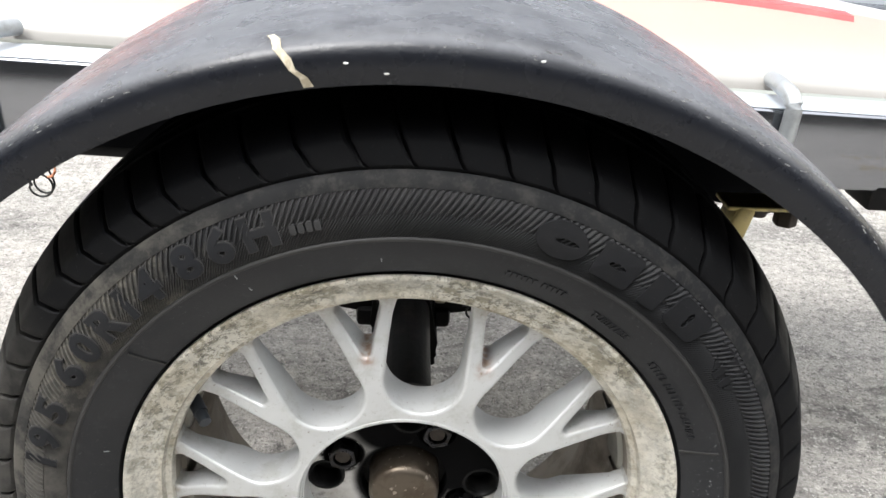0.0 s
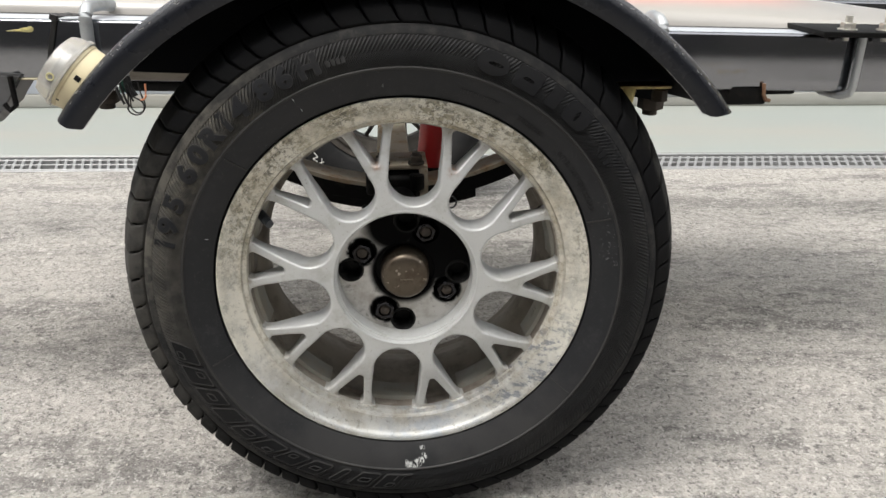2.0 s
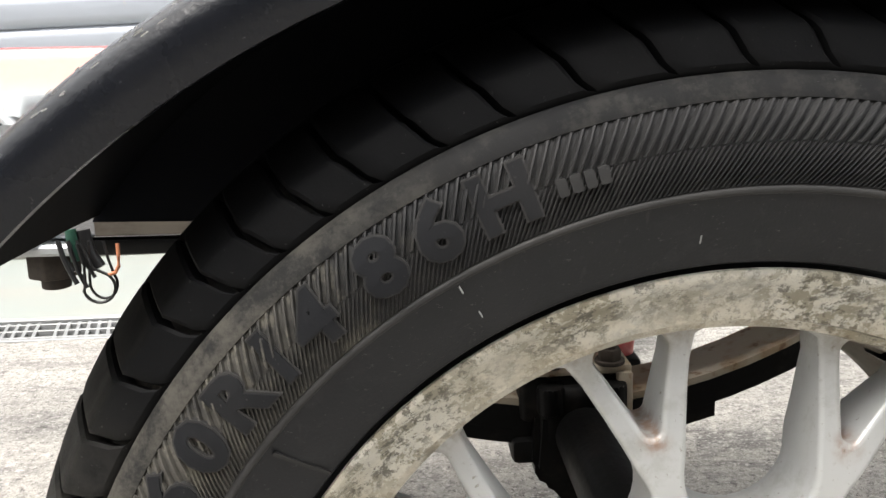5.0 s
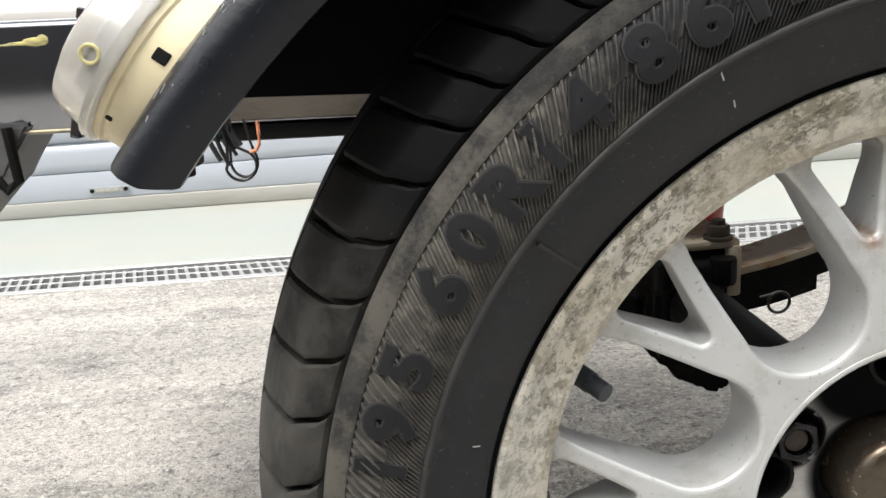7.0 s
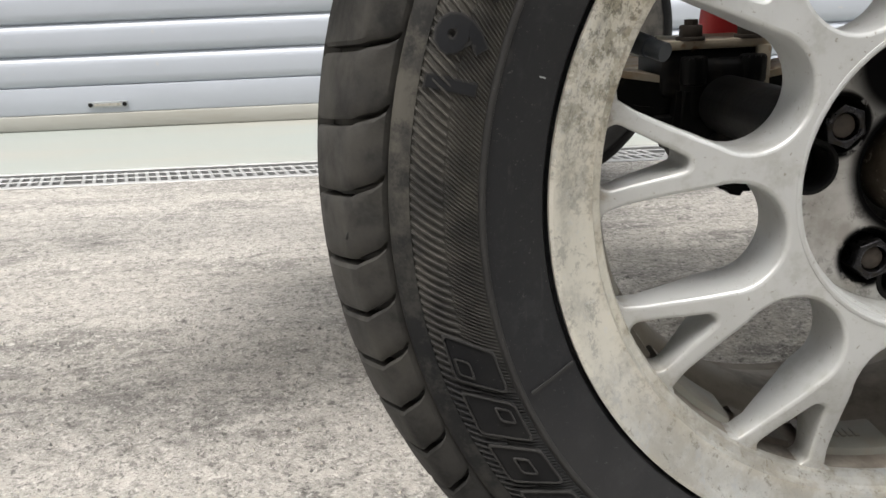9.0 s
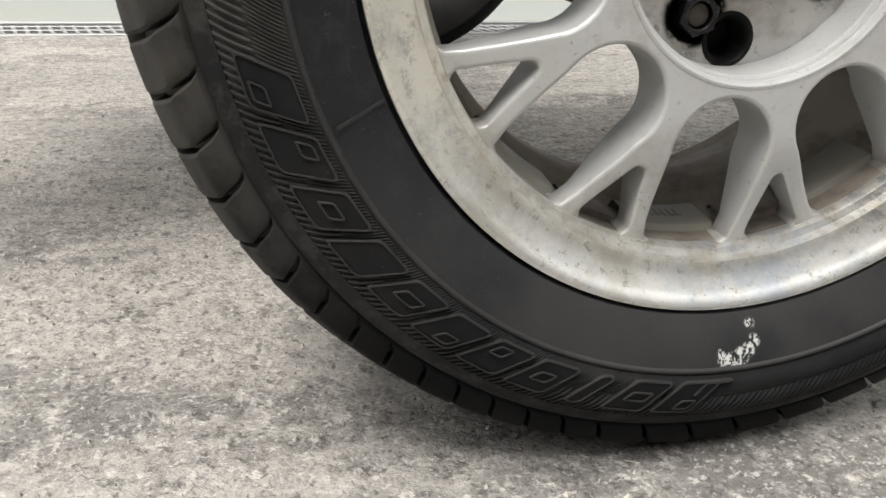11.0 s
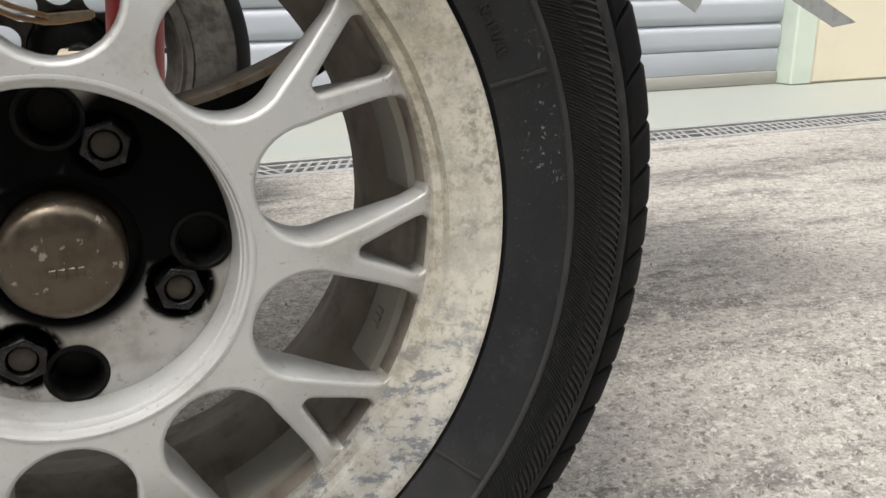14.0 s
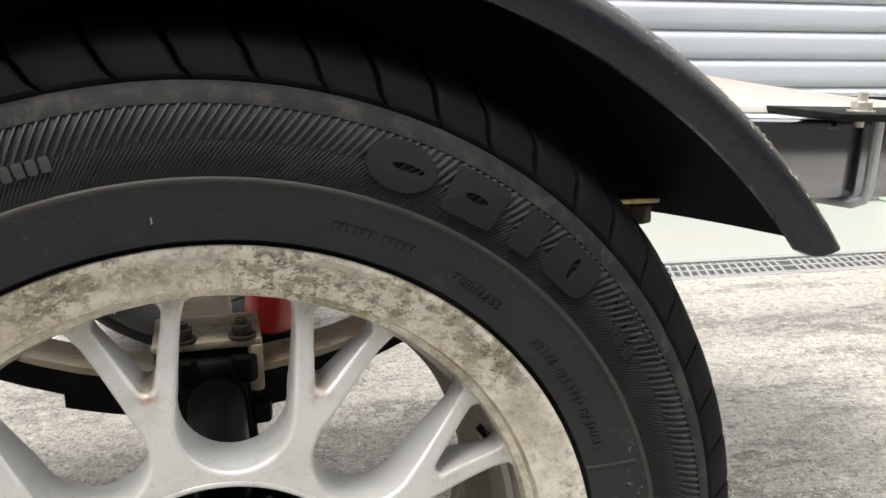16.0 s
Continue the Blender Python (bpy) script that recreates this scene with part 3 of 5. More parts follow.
def bend(me, fn):
    for v in me.vertices:
        v.co = fn(v.co)
    me.update()
    return me


def prism(n, r, depth, bevel=0.0):
    """An n-sided bar along y, centred."""
    bm = bmesh.new()
    bmesh.ops.create_cone(bm, cap_ends=True, segments=n, radius1=r, radius2=r, depth=depth, matrix=Matrix.Rotation(radians(90), 4, "X"))
    if bevel:
        bmesh.ops.bevel(bm, geom=bm.edges[:], offset=bevel, segments=2, profile=0.5, affect="EDGES")
    return bm


# ---- ground, drain, shutter ----
TILT_SITE = -3.2                # the building stands slightly askew to the trailer
site = pose(0, 0, 0, 0, 0, TILT_SITE)


def structure(name, me, mat, label, at=None, cat=""):
    ob = part(name, me, mat, None, label, at)
    return tagged(ob, label, cat or name, kind="structure")


DY = 1.385                       # front edge of the drain, along the site's own y
PATCH = (-0.80, 0.80, -0.20, 0.60)   # the rough stretch round the tyre, modelled finely
CELL = 0.004


def height(x, y):
    """Worn surface: broad unevenness and aggregate bumps."""
    h = 0.0022 * noise.noise(Vector((x * 7, y * 7, 0))) - 0.0015
    if PATCH[0] < x < PATCH[1] and PATCH[2] < y < PATCH[3]:
        e = min(x - PATCH[0], PATCH[1] - x, y - PATCH[2], PATCH[3] - y) / 0.08
        e = min(e, 1.0)
        h += e * (0.0016 * noise.noise(Vector((x * 45, y * 45, 3))) + 0.0024 * noise.noise(Vector((x * 120, y * 120, 7))))
    return h


def steps(a, b, d):
    n = int(round((b - a) / d))
    return [a + (b - a) * i / n for i in range(n + 1)]


xs = [-60, -12, -4, -2] + steps(-1.6, PATCH[0], 0.05)[:-1] + steps(PATCH[0], PATCH[1], CELL) + steps(PATCH[1], 2.0, 0.05)[1:] + [2.4, 4, 12, 60]
ys = [-60, -12, -4, -1.5] + steps(-1.0, PATCH[2], 0.05)[:-1] + steps(PATCH[2], PATCH[3], CELL) + steps(PATCH[3], 1.35, 0.05)[1:] + [DY]
verts = [(x, y, height(x, y) if -1.5 < y < 1.39 and abs(x) < 2.3 else -0.0015) for y in ys for x in xs]
nx = len(xs)
faces = [(j * nx + i, j * nx + i + 1, (j + 1) * nx + i + 1, (j + 1) * nx + i) for j in range(len(ys) - 1) for i in range(nx - 1)]
yard = bpy.data.meshes.new("ground")
yard.from_pydata(verts, [], faces)
smooth(yard, 60)
structure("ground", yard, GROUND, "rough grey worn concrete yard with dark stains", site)
structure("apron", box(30, 0.80, 0.2, 0.004, 1, pose(0, DY + 0.165 + 0.40, -0.098)), APRON, "pale green and cream painted concrete threshold", site, "pavement")

# drain: channel, frame and grating
drain = tagged(new("drain_grating"), "galvanised steel slotted drain grating in the yard", "drain", kind="structure")
drain.matrix_basis = site
part("channel", box(30, 0.165, 0.02, 0, 1, pose(0, DY + 0.0825, -0.06)), DARK, drain, "dark drain channel, its shade painted in")
for y in (DY + 0.006, DY + 0.159):
    part("edge_frame", box(30, 0.012, 0.06, 0.0015, 1, pose(0, y, -0.0285)), GRATE, drain)
for y in (DY + 0.034, DY + 0.0825, DY + 0.131):
    part("bearing_bar", box(8, 0.008, 0.020, 0.001, 1, pose(0.4, y, -0.0125)), GRATE, drain)
slat_me = bpy.data.meshes.new("grate_slat")
b = box(0.0085, 0.138, 0.018, 0.0012, 1)
b.to_mesh(slat_me)
b.free()
slat_me.materials.append(GRATE.m)
for i in range(190):
    x = -1.9 + i * 0.0245
    if 0.16 < (x % 0.62) < 0.175:
        continue
    part("grate_slat", slat_me, None, drain, at=pose(x, DY + 0.0825, -0.0125, 0, 0, 20 if x < 0.3 else -20))

# roller shutter
SY = 2.24
SX0, SX1 = -3.2, 2.34


def slat_profile():
    return [(0.0, 0.0), (0.004, 0.004), (0.010, 0.012), (0.012, 0.030), (0.0125, 0.048), (0.012, 0.066), (0.010, 0.080), (0.004, 0.088), (-0.004, 0.092), (-0.006, 0.0975)]


shutter = tagged(new("roller_shutter"), "closed white steel roller shutter with horizontal slats", "shutter", kind="structure")
shutter.matrix_basis = site
prof = slat_profile()
sv, sf = [], []
for x in (SX0, SX1):
    sv += [(x, -d, z) for d, z in prof] + [(x, 0.006, z) for d, z in reversed(prof)]
m = len(prof) * 2
for k in range(m):
    sf.append((k, (k + 1) % m, m + (k + 1) % m, m + k))
slat = mesh("slat", sv, sf, 50)
slat.materials.append(SHUTTER.m)
for i in range(26):
    part("slat", slat, None, shutter, at=pose(0, SY, 0.137 + 0.0975 * i))
foot = part("bottom_rail", box(SX1 - SX0, 0.026, 0.048, 0.004, 2, pose((SX0 + SX1) / 2, SY - 0.004, 0.027)), SHUTTER_FOOT, shutter, "cream weathered bottom rail")
part("foot_strip", box(SX1 - SX0, 0.018, 0.085, 0.004, 2, pose((SX0 + SX1) / 2, SY, 0.0945)), SHUTTER, shutter)
hx = -1.255
handle = part("pull_handle", join(box(0.125, 0.006, 0.020, 0.002, 2, pose(hx, SY - 0.012, 0.078))), GALV, shutter, "small steel pull plate")
part("slot", box(0.085, 0.003, 0.008, 0, 1, pose(hx, SY - 0.0155, 0.078)), ZINC, handle)
for d in (-0.054, 0.054):
    part("screw", prism(12, 0.007, 0.006, 0.001), BLACKMETAL, handle, at=pose(hx + d, SY - 0.016, 0.078))
# jamb, pillar and wall beyond
structure("door_jamb", box(0.10, 0.14, 2.7, 0.006, 1, pose(SX1 + 0.052, SY - 0.02, 1.352)), JAMB, "pale green painted shutter guide and jamb", site, "jamb")
structure("wall_east", box(6, 0.2, 2.9, 0.01, 1, pose(SX1 + 3.106, SY + 0.02, 1.452)), WALL, "cream painted wall beside the shutter", site, "wall")
structure("wall_west", box(6, 0.2, 2.9, 0.01, 1, pose(SX0 - 3.006, SY + 0.02, 1.452)), WALL, "cream painted wall beside the shutter", site, "wall")
structure("wall_lintel", box(SX1 - SX0 + 0.11, 0.2, 1.2, 0.01, 1, pose((SX0 + SX1) / 2 + 0.05, SY + 0.05, 3.30)), WALL, "cream painted wall over the shutter", site, "wall")

# building across the yard, placed out of view to block low sky
structure("wall_south", box(40, 0.3, 4.2, 0.01, 1, pose(0, -4.2, 2.098)), FACADE, "plain grey-brown wall across the yard, unseen, blocks low sky", site, "wall")
# dark panels on it, added for what the polished rail mirrors
for n, (x, w) in enumerate(((-1.75, 1.5), (0.75, 0.9), (2.1, 1.3))):
    structure("door_%d" % (n + 1), box(w, 0.06, 2.1, 0.008, 1, pose(x, -4.024, 1.05)), BAY, "dark painted closed door across the yard", site, "door")

# unseen end walls, added to cut low light from both sides
structure("wall_far_west", box(0.3, 16, 4.2, 0.01, 1, pose(-9.5, -1.0, 2.08)), FACADE, "plain grey-brown wall closing the yard, unseen, cuts low sky", site, "wall")
structure("wall_far_east", box(0.3, 16, 4.2, 0.01, 1, pose(11.0, -1.0, 2.08)), FACADE, "plain grey-brown wall closing the yard, unseen, cuts low sky", site, "wall")

# ---- the wheel ----
wheel = thing("wheel_assembly", pose(0, 0, H), "worn trailer wheel, black tyre on a corroded silver mesh-spoke alloy rim", "trailer wheel")
MID = 0.0645                    # middle plane of the tyre

SIDE = [(0.1850, -0.0105), (0.1900, -0.0185), (0.1925, -0.0205), (0.1960, -0.0235), (0.2010, -0.0262), (0.2080, -0.0300),
        (0.2150, -0.0328), (0.2210, -0.0345), (0.2290, -0.0355), (0.2370, -0.0355), (0.2450, -0.0340), (0.2520, -0.0312),
        (0.2585, -0.0275)]


def side_y(r):
    for (r0, y0), (r1, y1) in zip(SIDE, SIDE[1:]):
        if r <= r1:
            return y0 + (y1 - y0) * (r - r0) / (r1 - r0)
    return SIDE[-1][1]


def on_side(r, deg, h):
    a = radians(deg)
    return Vector((r * math.cos(a), side_y(r) - h, r * math.sin(a)))


FLOOR = 0.0008 - H              # the ground, seen from the wheel's axis


def pressed(me):
    """Flattens what would lie below the ground, where the tyre bears its load, and lets it bulge sideways there."""
    for v in me.vertices:
        rise = max(0.0, 1 - (max(v.co.z, FLOOR) - FLOOR) / 0.030)
        v.co.y += math.copysign(0.003, v.co.y - MID) * rise ** 2 * math.exp(-(v.co.x / 0.13) ** 4) * min(1.0, abs(v.co.y - MID) / 0.05)
        v.co.z = max(v.co.z, FLOOR)
    return me


# bead band, with a fine ring beside the rim
bead = [p for p in SIDE if p[0] <= 0.2211]
bead = [(0.1850, -0.0105), (0.1905, -0.0145), (0.1928, -0.0145), (0.1936, -0.0200), (0.1946, -0.0226)] + bead[3:]
tyre = part("tyre", pressed(mesh("tyre", *lathe([p for p in SIDE if p[0] > 0.2205] + [(0.2600, -0.0262), (0.2610, -0.0225), (0.2630, -0.0215), (0.2660, -0.0165), (0.2740, -0.0075),
            (0.2805, 0.0035), (0.2845, 0.020), (0.2865, 0.045), (0.287, MID), (0.2865, 0.084), (0.2845, 0.109), (0.2805, 0.1255), (0.2740, 0.1365), (0.2600, 0.1552), (0.2450, 0.163),
            (0.2290, 0.1645), (0.2150, 0.1618), (0.2010, 0.1552), (0.1925, 0.1495), (0.1850, 0.1395)], 220), 30)), RUBBER_SIDE, wheel, "black rubber tyre, dusty ribbed sidewall")
part("bead_band", mesh("bead_band", *lathe(bead, 220), 30), RUBBER_BAND, tyre, "smooth dark rubber band beside the rim")
part("rim_rib", mesh("rim_rib", *lathe([(0.2205, -0.0342), (0.2209, -0.0359), (0.2220, -0.0363), (0.2232, -0.0359), (0.2238, -0.0346)], 220), 60), EDGE_RUBBER, tyre)
part("shoulder_rib", pressed(mesh("shoulder_rib", *lathe([(0.2515, -0.0312), (0.2520, -0.0322), (0.2540, -0.0318), (0.2580, -0.0296), (0.2602, -0.0275), (0.2606, -0.0258)], 220), 40)), SHOULDER, tyre)

# fine slanting ribs on the sidewall, too many to count
rv, rf = [], []
for count, ra, rb, turn0, turn1, wide, tall in ((800, 0.2240, 0.2378, 4.9, 2.2, 0.00062, 0.0015), (400, 0.2384, 0.2518, 2.2, 0.0, 0.00125, 0.0021)):
    for i in range(count):
        a0 = 360 * i / count
        base = len(rv)
        for k in range(4):
            t = k / 3
            r = ra + (rb - ra) * t
            a = a0 + turn0 + (turn1 - turn0) * t
            w = wide / 0.237 * 57.3
            h = tall if 0 < k < 3 else tall * 0.55
            rv += [on_side(r, a - w, -0.0003), on_side(r, a - 0.3 * w, h), on_side(r, a + 0.3 * w, h), on_side(r, a + w, -0.0003)]
        for k in range(3):
            p = base + 4 * k
            rf += [(p, p + 1, p + 5, p + 4), (p + 1, p + 2, p + 6, p + 5), (p + 2, p + 3, p + 7, p + 6)]
ribs = part("fine_ribs", mesh("fine_ribs", rv, rf, 30), RUBBER_SIDE, tyre)
ribs["kind"] = "stuff"


def side_mesh(me, deg, r_mid, h, squash=1.0):
    """Lays a flat mesh on the sidewall: x runs clockwise, y outward, z is the height."""
    def fn(c):
        r = r_mid + c.y
        return on_side(r, deg - math.degrees(c.x * squash / r_mid), h * (1 if c.z > 0 else 0) - (0.0004 if c.z <= 0 else 0))
    return bend(me, fn)


def mark(name, me, mat, deg, r_mid, h, label="", squash=1.0):
    side_mesh(me, deg, r_mid, h, squash)
    smooth(me, 40)
    return part(name, me, mat, tyre, label)


# a paler rim under each character draws its lit edge
for text, deg in (("1", 166.6), ("9", 162.0), ("5", 156.3), ("6", 148.6), ("0", 143.2), ("R", 138.1), ("1", 133.4), ("4", 128.9), ("8", 122.0), ("6", 116.8), ("H", 110.9)):
    mark("size_rim", words(text, 0.0262, 1.0, 0.0016), EDGE_RUBBER, deg, 0.2388, 0.0021, "", 1.15 if text != "1" else 1.05)
    mark("size_character", words(text, 0.0262, 1.0, 0.0009), LETTER, deg, 0.2388, 0.0026, "", 1.15 if text != "1" else 1.05)
for i in range(4):
    mark("code_bar", plate("bar", [rounded([(-0.0018, -0.003), (0.0018, -0.003), (0.0018, 0.003), (-0.0018, 0.003)], 0.001)], 0.5), RUBBER_SIDE, 106.4 - 1.15 * i, 0.2362, 0.0028)
# small lettering on the smooth band
for text, deg, r, size in (("STEEL BELTED RADIAL", 32.0, 0.2035, 0.0066), ("TUBELESS", 53.5, 0.2040, 0.0064)):
    mark("lettering", words(text, size, 1.12, 0.00008), RUBBER_BAND, deg, r, 0.0009)
for deg, n in ((65.5, 5), (71.5, 6)):
    for i in range(n):
        mark("lettering_bar", plate("bar", [[(-0.0011, -0.0018), (0.0011, -0.0018), (0.0011, 0.0018), (-0.0011, 0.0018)]], 0.5), RUBBER_BAND, deg - 0.95 * (i - n / 2), 0.2068, 0.0008)


def shape(w, h, slant=0.0, r=0.003, hole=None):
    lp = [rounded([(-w / 2 - slant, -h / 2), (w / 2 - slant, -h / 2), (w / 2 + slant, h / 2), (-w / 2 + slant, h / 2)], r)]
    return lp + ([hole] if hole else [])


def ellipse(w, h, cx=0, cy=0, n=26):
    return [(cx + w / 2 * math.cos(2 * math.pi * i / n), cy + h / 2 * math.sin(2 * math.pi * i / n)) for i in range(n)]


# raised model shapes on the upper side: plain blocks
for deg, loops in ((69.6, [ellipse(0.032, 0.0215), ellipse(0.015, 0.0036, 0.003, 0.0)]), (60.8, shape(0.027, 0.021, 0.001, 0.003, ellipse(0.012, 0.0036, 0.0, 0.0, 12))),
                   (53.4, shape(0.013, 0.021, 0.001, 0.0015)), (46.7, shape(0.028, 0.021, 0.001, 0.006, ellipse(0.0042, 0.011, 0, 0, 12)))):
    mark("raised_shape", plate("shape", loops, 0.5), BRAND, deg, 0.2402, 0.0031)
for d in (-0.0045, 0.0045):
    mark("raised_shape", plate("shape", [rounded([(-0.0022 + d, -0.009), (0.0022 + d, -0.009), (0.0032 + d, 0.009), (-0.0032 + d, 0.009)], 0.001)], 0.5), BRAND, 34.5, 0.2404, 0.0022)
for s in (-1, 1):
    mark("raised_shape", plate("shape", [rounded([(s * 0.0085, -0.008), (s * 0.0085, 0.010), (s * 0.022, 0.008)], 0.001)], 0.5), BRAND, 34.5, 0.2404, 0.0018)
# maker's band on the lower side: a row of plain slanted outlined blocks
for i in range(11):
    w = 0.0085 if i == 2 else 0.0225
    at_deg = 264.6 - 6.86 * i
    lean = 0.0075
    mark("outline_block", plate("shape", [shape(w, 0.0200, lean, 0.0032)[0], shape(w - 0.0017, 0.0184, lean * 0.93, 0.0028)[0]], 0.5), EDGE_RUBBER, at_deg, 0.2368, 0.0032)
    mark("raised_shape", plate("shape", shape(w - 0.0019, 0.0182, lean * 0.92, 0.0027), 0.5), BRAND, at_deg, 0.2368, 0.0026)
    if i != 2:
        slot, drop = ((0.0090, 0.0045), (0.0125, 0.0), (0.0, 0.0), (0.0100, 0.0), (0.0080, -0.0040))[i % 5]
        if slot:
            mark("outline_block", plate("shape", [shape(slot, 0.0062, lean * 0.31, 0.0018)[0], shape(slot - 0.0016, 0.0046, lean * 0.25, 0.0014)[0]], 0.5), EDGE_RUBBER, at_deg, 0.2368 + drop, 0.0032)
mark("outline_block", plate("shape", [[(-0.026, -0.0100), (-0.010, -0.0100), (-0.004, -0.0020), (-0.0052, -0.0020), (-0.0105, -0.0088), (-0.024, -0.0088)]], 0.5), EDGE_RUBBER, 264.6, 0.2368, 0.0032)
# mould marks: short radial lines on the smooth band
for deg in (140.5, 202.2, 18.6, 323.0):
    mark("mould_line", plate("line", [rounded([(-0.0007, -0.0115), (0.0007, -0.0115), (0.0007, 0.0115), (-0.0007, 0.0115)], 0.0003, 2)], 0.5), EDGE_RUBBER, deg, 0.2065, 0.0016)
for deg, r in ((117.5, 0.2180), (117.2, 0.2057), (95.0, 0.2058), (164.0, 0.2029)):
    mark("scuff", plate("line", [rounded([(-0.00028, -0.0017), (0.00022, -0.0015), (0.00028, 0.0017), (-0.00018, 0.0015)], 0.0002, 2)], 0.5), GALV, deg, r, 0.0004)

# tread: shoulder blocks one by one, of several lengths so that the tyre runs quietly; crown ribs as rings
BLOCK = [(0.2612, -0.0258), (0.2632, -0.0266), (0.2672, -0.0258), (0.2712, -0.0242), (0.2750, -0.0226), (0.2774, -0.0205), (0.2808, -0.0125), (0.2850, -0.0025), (0.2895, 0.0090), (0.2928, 0.0220)]
PITCHES = [(5, 6.0), (2, 5.4), (4, 4.4), (5, 5.4), (3, 6.35), (5, 5.2), (6, 4.7), (4, 4.7), (7, 6.0), (8, 5.2), (6, 4.6), (6, 6.2), (6, 5.7)]


def hook(s):
    """How the grooves bend, in degrees, from the sidewall to the crown."""
    return 1.1 - 2.3 * max(0.0, 1 - s / 0.42) ** 2.2 + 2.1 * max(0.0, (s - 0.36) / 0.64)


def tread_block(pitch):
    bv, bf = [], []
    cols, mrow = 6, len(BLOCK)
    for i in range(cols + 1):
        u = (0.0, 0.07, 0.32, 0.5, 0.68, 0.93, 1.0)[i]
        for j, (r, y) in enumerate(BLOCK):
            edge = 0.0010 if i in (0, cols) else 0.0
            a = radians((u - 0.5) * (pitch - 0.58) + hook(j / (mrow - 1)))
            bv.append(((r - edge) * math.cos(a), y + edge * 0.6, (r - edge) * math.sin(a)))
    for i in range(cols):
        for j in range(mrow - 1):
            bf.append((i * mrow + j, i * mrow + j + 1, (i + 1) * mrow + j + 1, (i + 1) * mrow + j))
    n0 = len(bv)
    for i in (0, cols):
        for j, (r, y) in enumerate(BLOCK):
            a = math.atan2(bv[i * mrow + j][2], bv[i * mrow + j][0])
            bv.append(((r - 0.0068) * math.cos(a), y + 0.0048, (r - 0.0068) * math.sin(a)))
    for side, i in enumerate((0, cols)):
        for j in range(mrow - 1):
            bf.append((i * mrow + j, i * mrow + j + 1, n0 + side * mrow + j + 1, n0 + side * mrow + j))
    for j in (0, mrow - 1):
        bf.append(tuple([i * mrow + j for i in range(cols + 1)] + [n0 + mrow + j, n0 + j]))
    me = mesh("tread_block", bv, bf, 32)
    me.materials.append(RUBBER_TREAD.m)
    return me


BLOCKS = {pitch: tread_block(pitch) for pitch in {p for _, p in PITCHES}}
turn = 78.0
for count, pitch in PITCHES:
    for _ in range(count):
        at = Matrix.Rotation(radians(-turn - pitch / 2), 4, "Y")
        turn += pitch
        if abs((turn - pitch / 2) % 360 - 270) < 33:
            low = BLOCKS[pitch].copy()
            low.transform(at)
            part("tread_block", pressed(low), None, tyre)
        else:
            part("tread_block", BLOCKS[pitch], None, tyre, at=at)
for d in (-0.0016, 0.0016):
    a = radians(181.6)
    c = Vector((0.2772 * math.cos(a), -0.0168, 0.2772 * math.sin(a)))
    part("wear_mark", box(0.0012, 0.0009, 0.0058, 0.0002, 1), EDGE_RUBBER, tyre, "", Matrix.Translation(c + Vector((d, 0, 0))) @ Matrix.Rotation(radians(26 if d < 0 else -26), 4, "Y"))
for y0, y1 in ((0.0265, 0.050), (0.056, 0.073), (0.079, 0.1025)):
    part("crown_rib", pressed(mesh("crown_rib", *lathe([(0.2845, y0), (0.2933, y0 + 0.001), (0.2940, (y0 + y1) / 2), (0.2933, y1 - 0.001), (0.2845, y1)], 160), 40)), RUBBER_TREAD, tyre)
part("inner_shoulder", pressed(mesh("inner_shoulder", *lathe([(0.2845, 0.107), (0.2925, 0.108), (0.2895, 0.121), (0.284, 0.1335), (0.270, 0.1515), (0.262, 0.155)], 160), 40)), RUBBER_TREAD, tyre)

# rim
rim = part("rim", mesh("rim", *lathe([(0.1860, -0.0110), (0.1903, -0.0195), (0.1920, -0.0212), (0.1917, -0.0230), (0.1898, -0.0232), (0.1876, -0.0222), (0.1855, -0.0200), (0.1830, -0.0180), (0.1770, -0.0140), (0.1715, -0.0110),
    (0.1695, -0.0108), (0.1690, -0.0090), (0.1680, -0.0060), (0.1660, -0.0048), (0.1645, -0.0040), (0.1635, -0.0015), (0.1632, 0.004)], 220), 28), LIP, wheel, "corroded polished alloy rim lip")
part("barrel", mesh("barrel", *lathe([(0.1632, 0.003), (0.1628, 0.012), (0.1622, 0.047), (0.1600, 0.051), (0.1555, 0.059), (0.1525, 0.066), (0.1525, 0.090), (0.1550, 0.095), (0.1640, 0.106), (0.1680, 0.132), (0.1730, 0.138), (0.1880, 0.142), (0.1900, 0.149),
    (0.1890, 0.151), (0.1780, 0.146), (0.1720, 0.150), (0.1700, 0.108), (0.158, 0.098), (0.1560, 0.066), (0.1648, 0.052), (0.1690, 0.014), (0.1690, -0.006)], 180), 35), BARREL, rim, "brown brake-dusted inner barrel")

WIN0 = 12.4                     # a spoke window's middle


def face_y(r):
    t = min(max((r - 0.100) / 0.066, 0.0), 1.0)
    return -0.0140 + 0.0130 * t * t * (3 - 2 * t)


def turned(points, deg):
    c, s = math.cos(radians(deg)), math.sin(radians(deg))
    return [(c * x - s * y, s * x + c * y) for x, y in points]


hw = 0.0262
window = [(0.1595, -hw * 0.93), (0.1630, -hw * 0.72), (0.1642, 0.0), (0.1630, hw * 0.72), (0.1595, hw * 0.93)] + [(0.150, hw * 0.985), (0.135, hw), (0.122, hw)]
window += arc(0.1075, 0, hw, 82, 278, 18) + [(0.122, -hw), (0.135, -hw), (0.150, -hw * 0.985)]
fork = rounded([(0.1255, -0.0026), (0.1590, -0.0158), (0.1640, -0.0120), (0.1645, 0.0), (0.1640, 0.0120), (0.1590, 0.0158), (0.1255, 0.0026)], 0.003, 3)
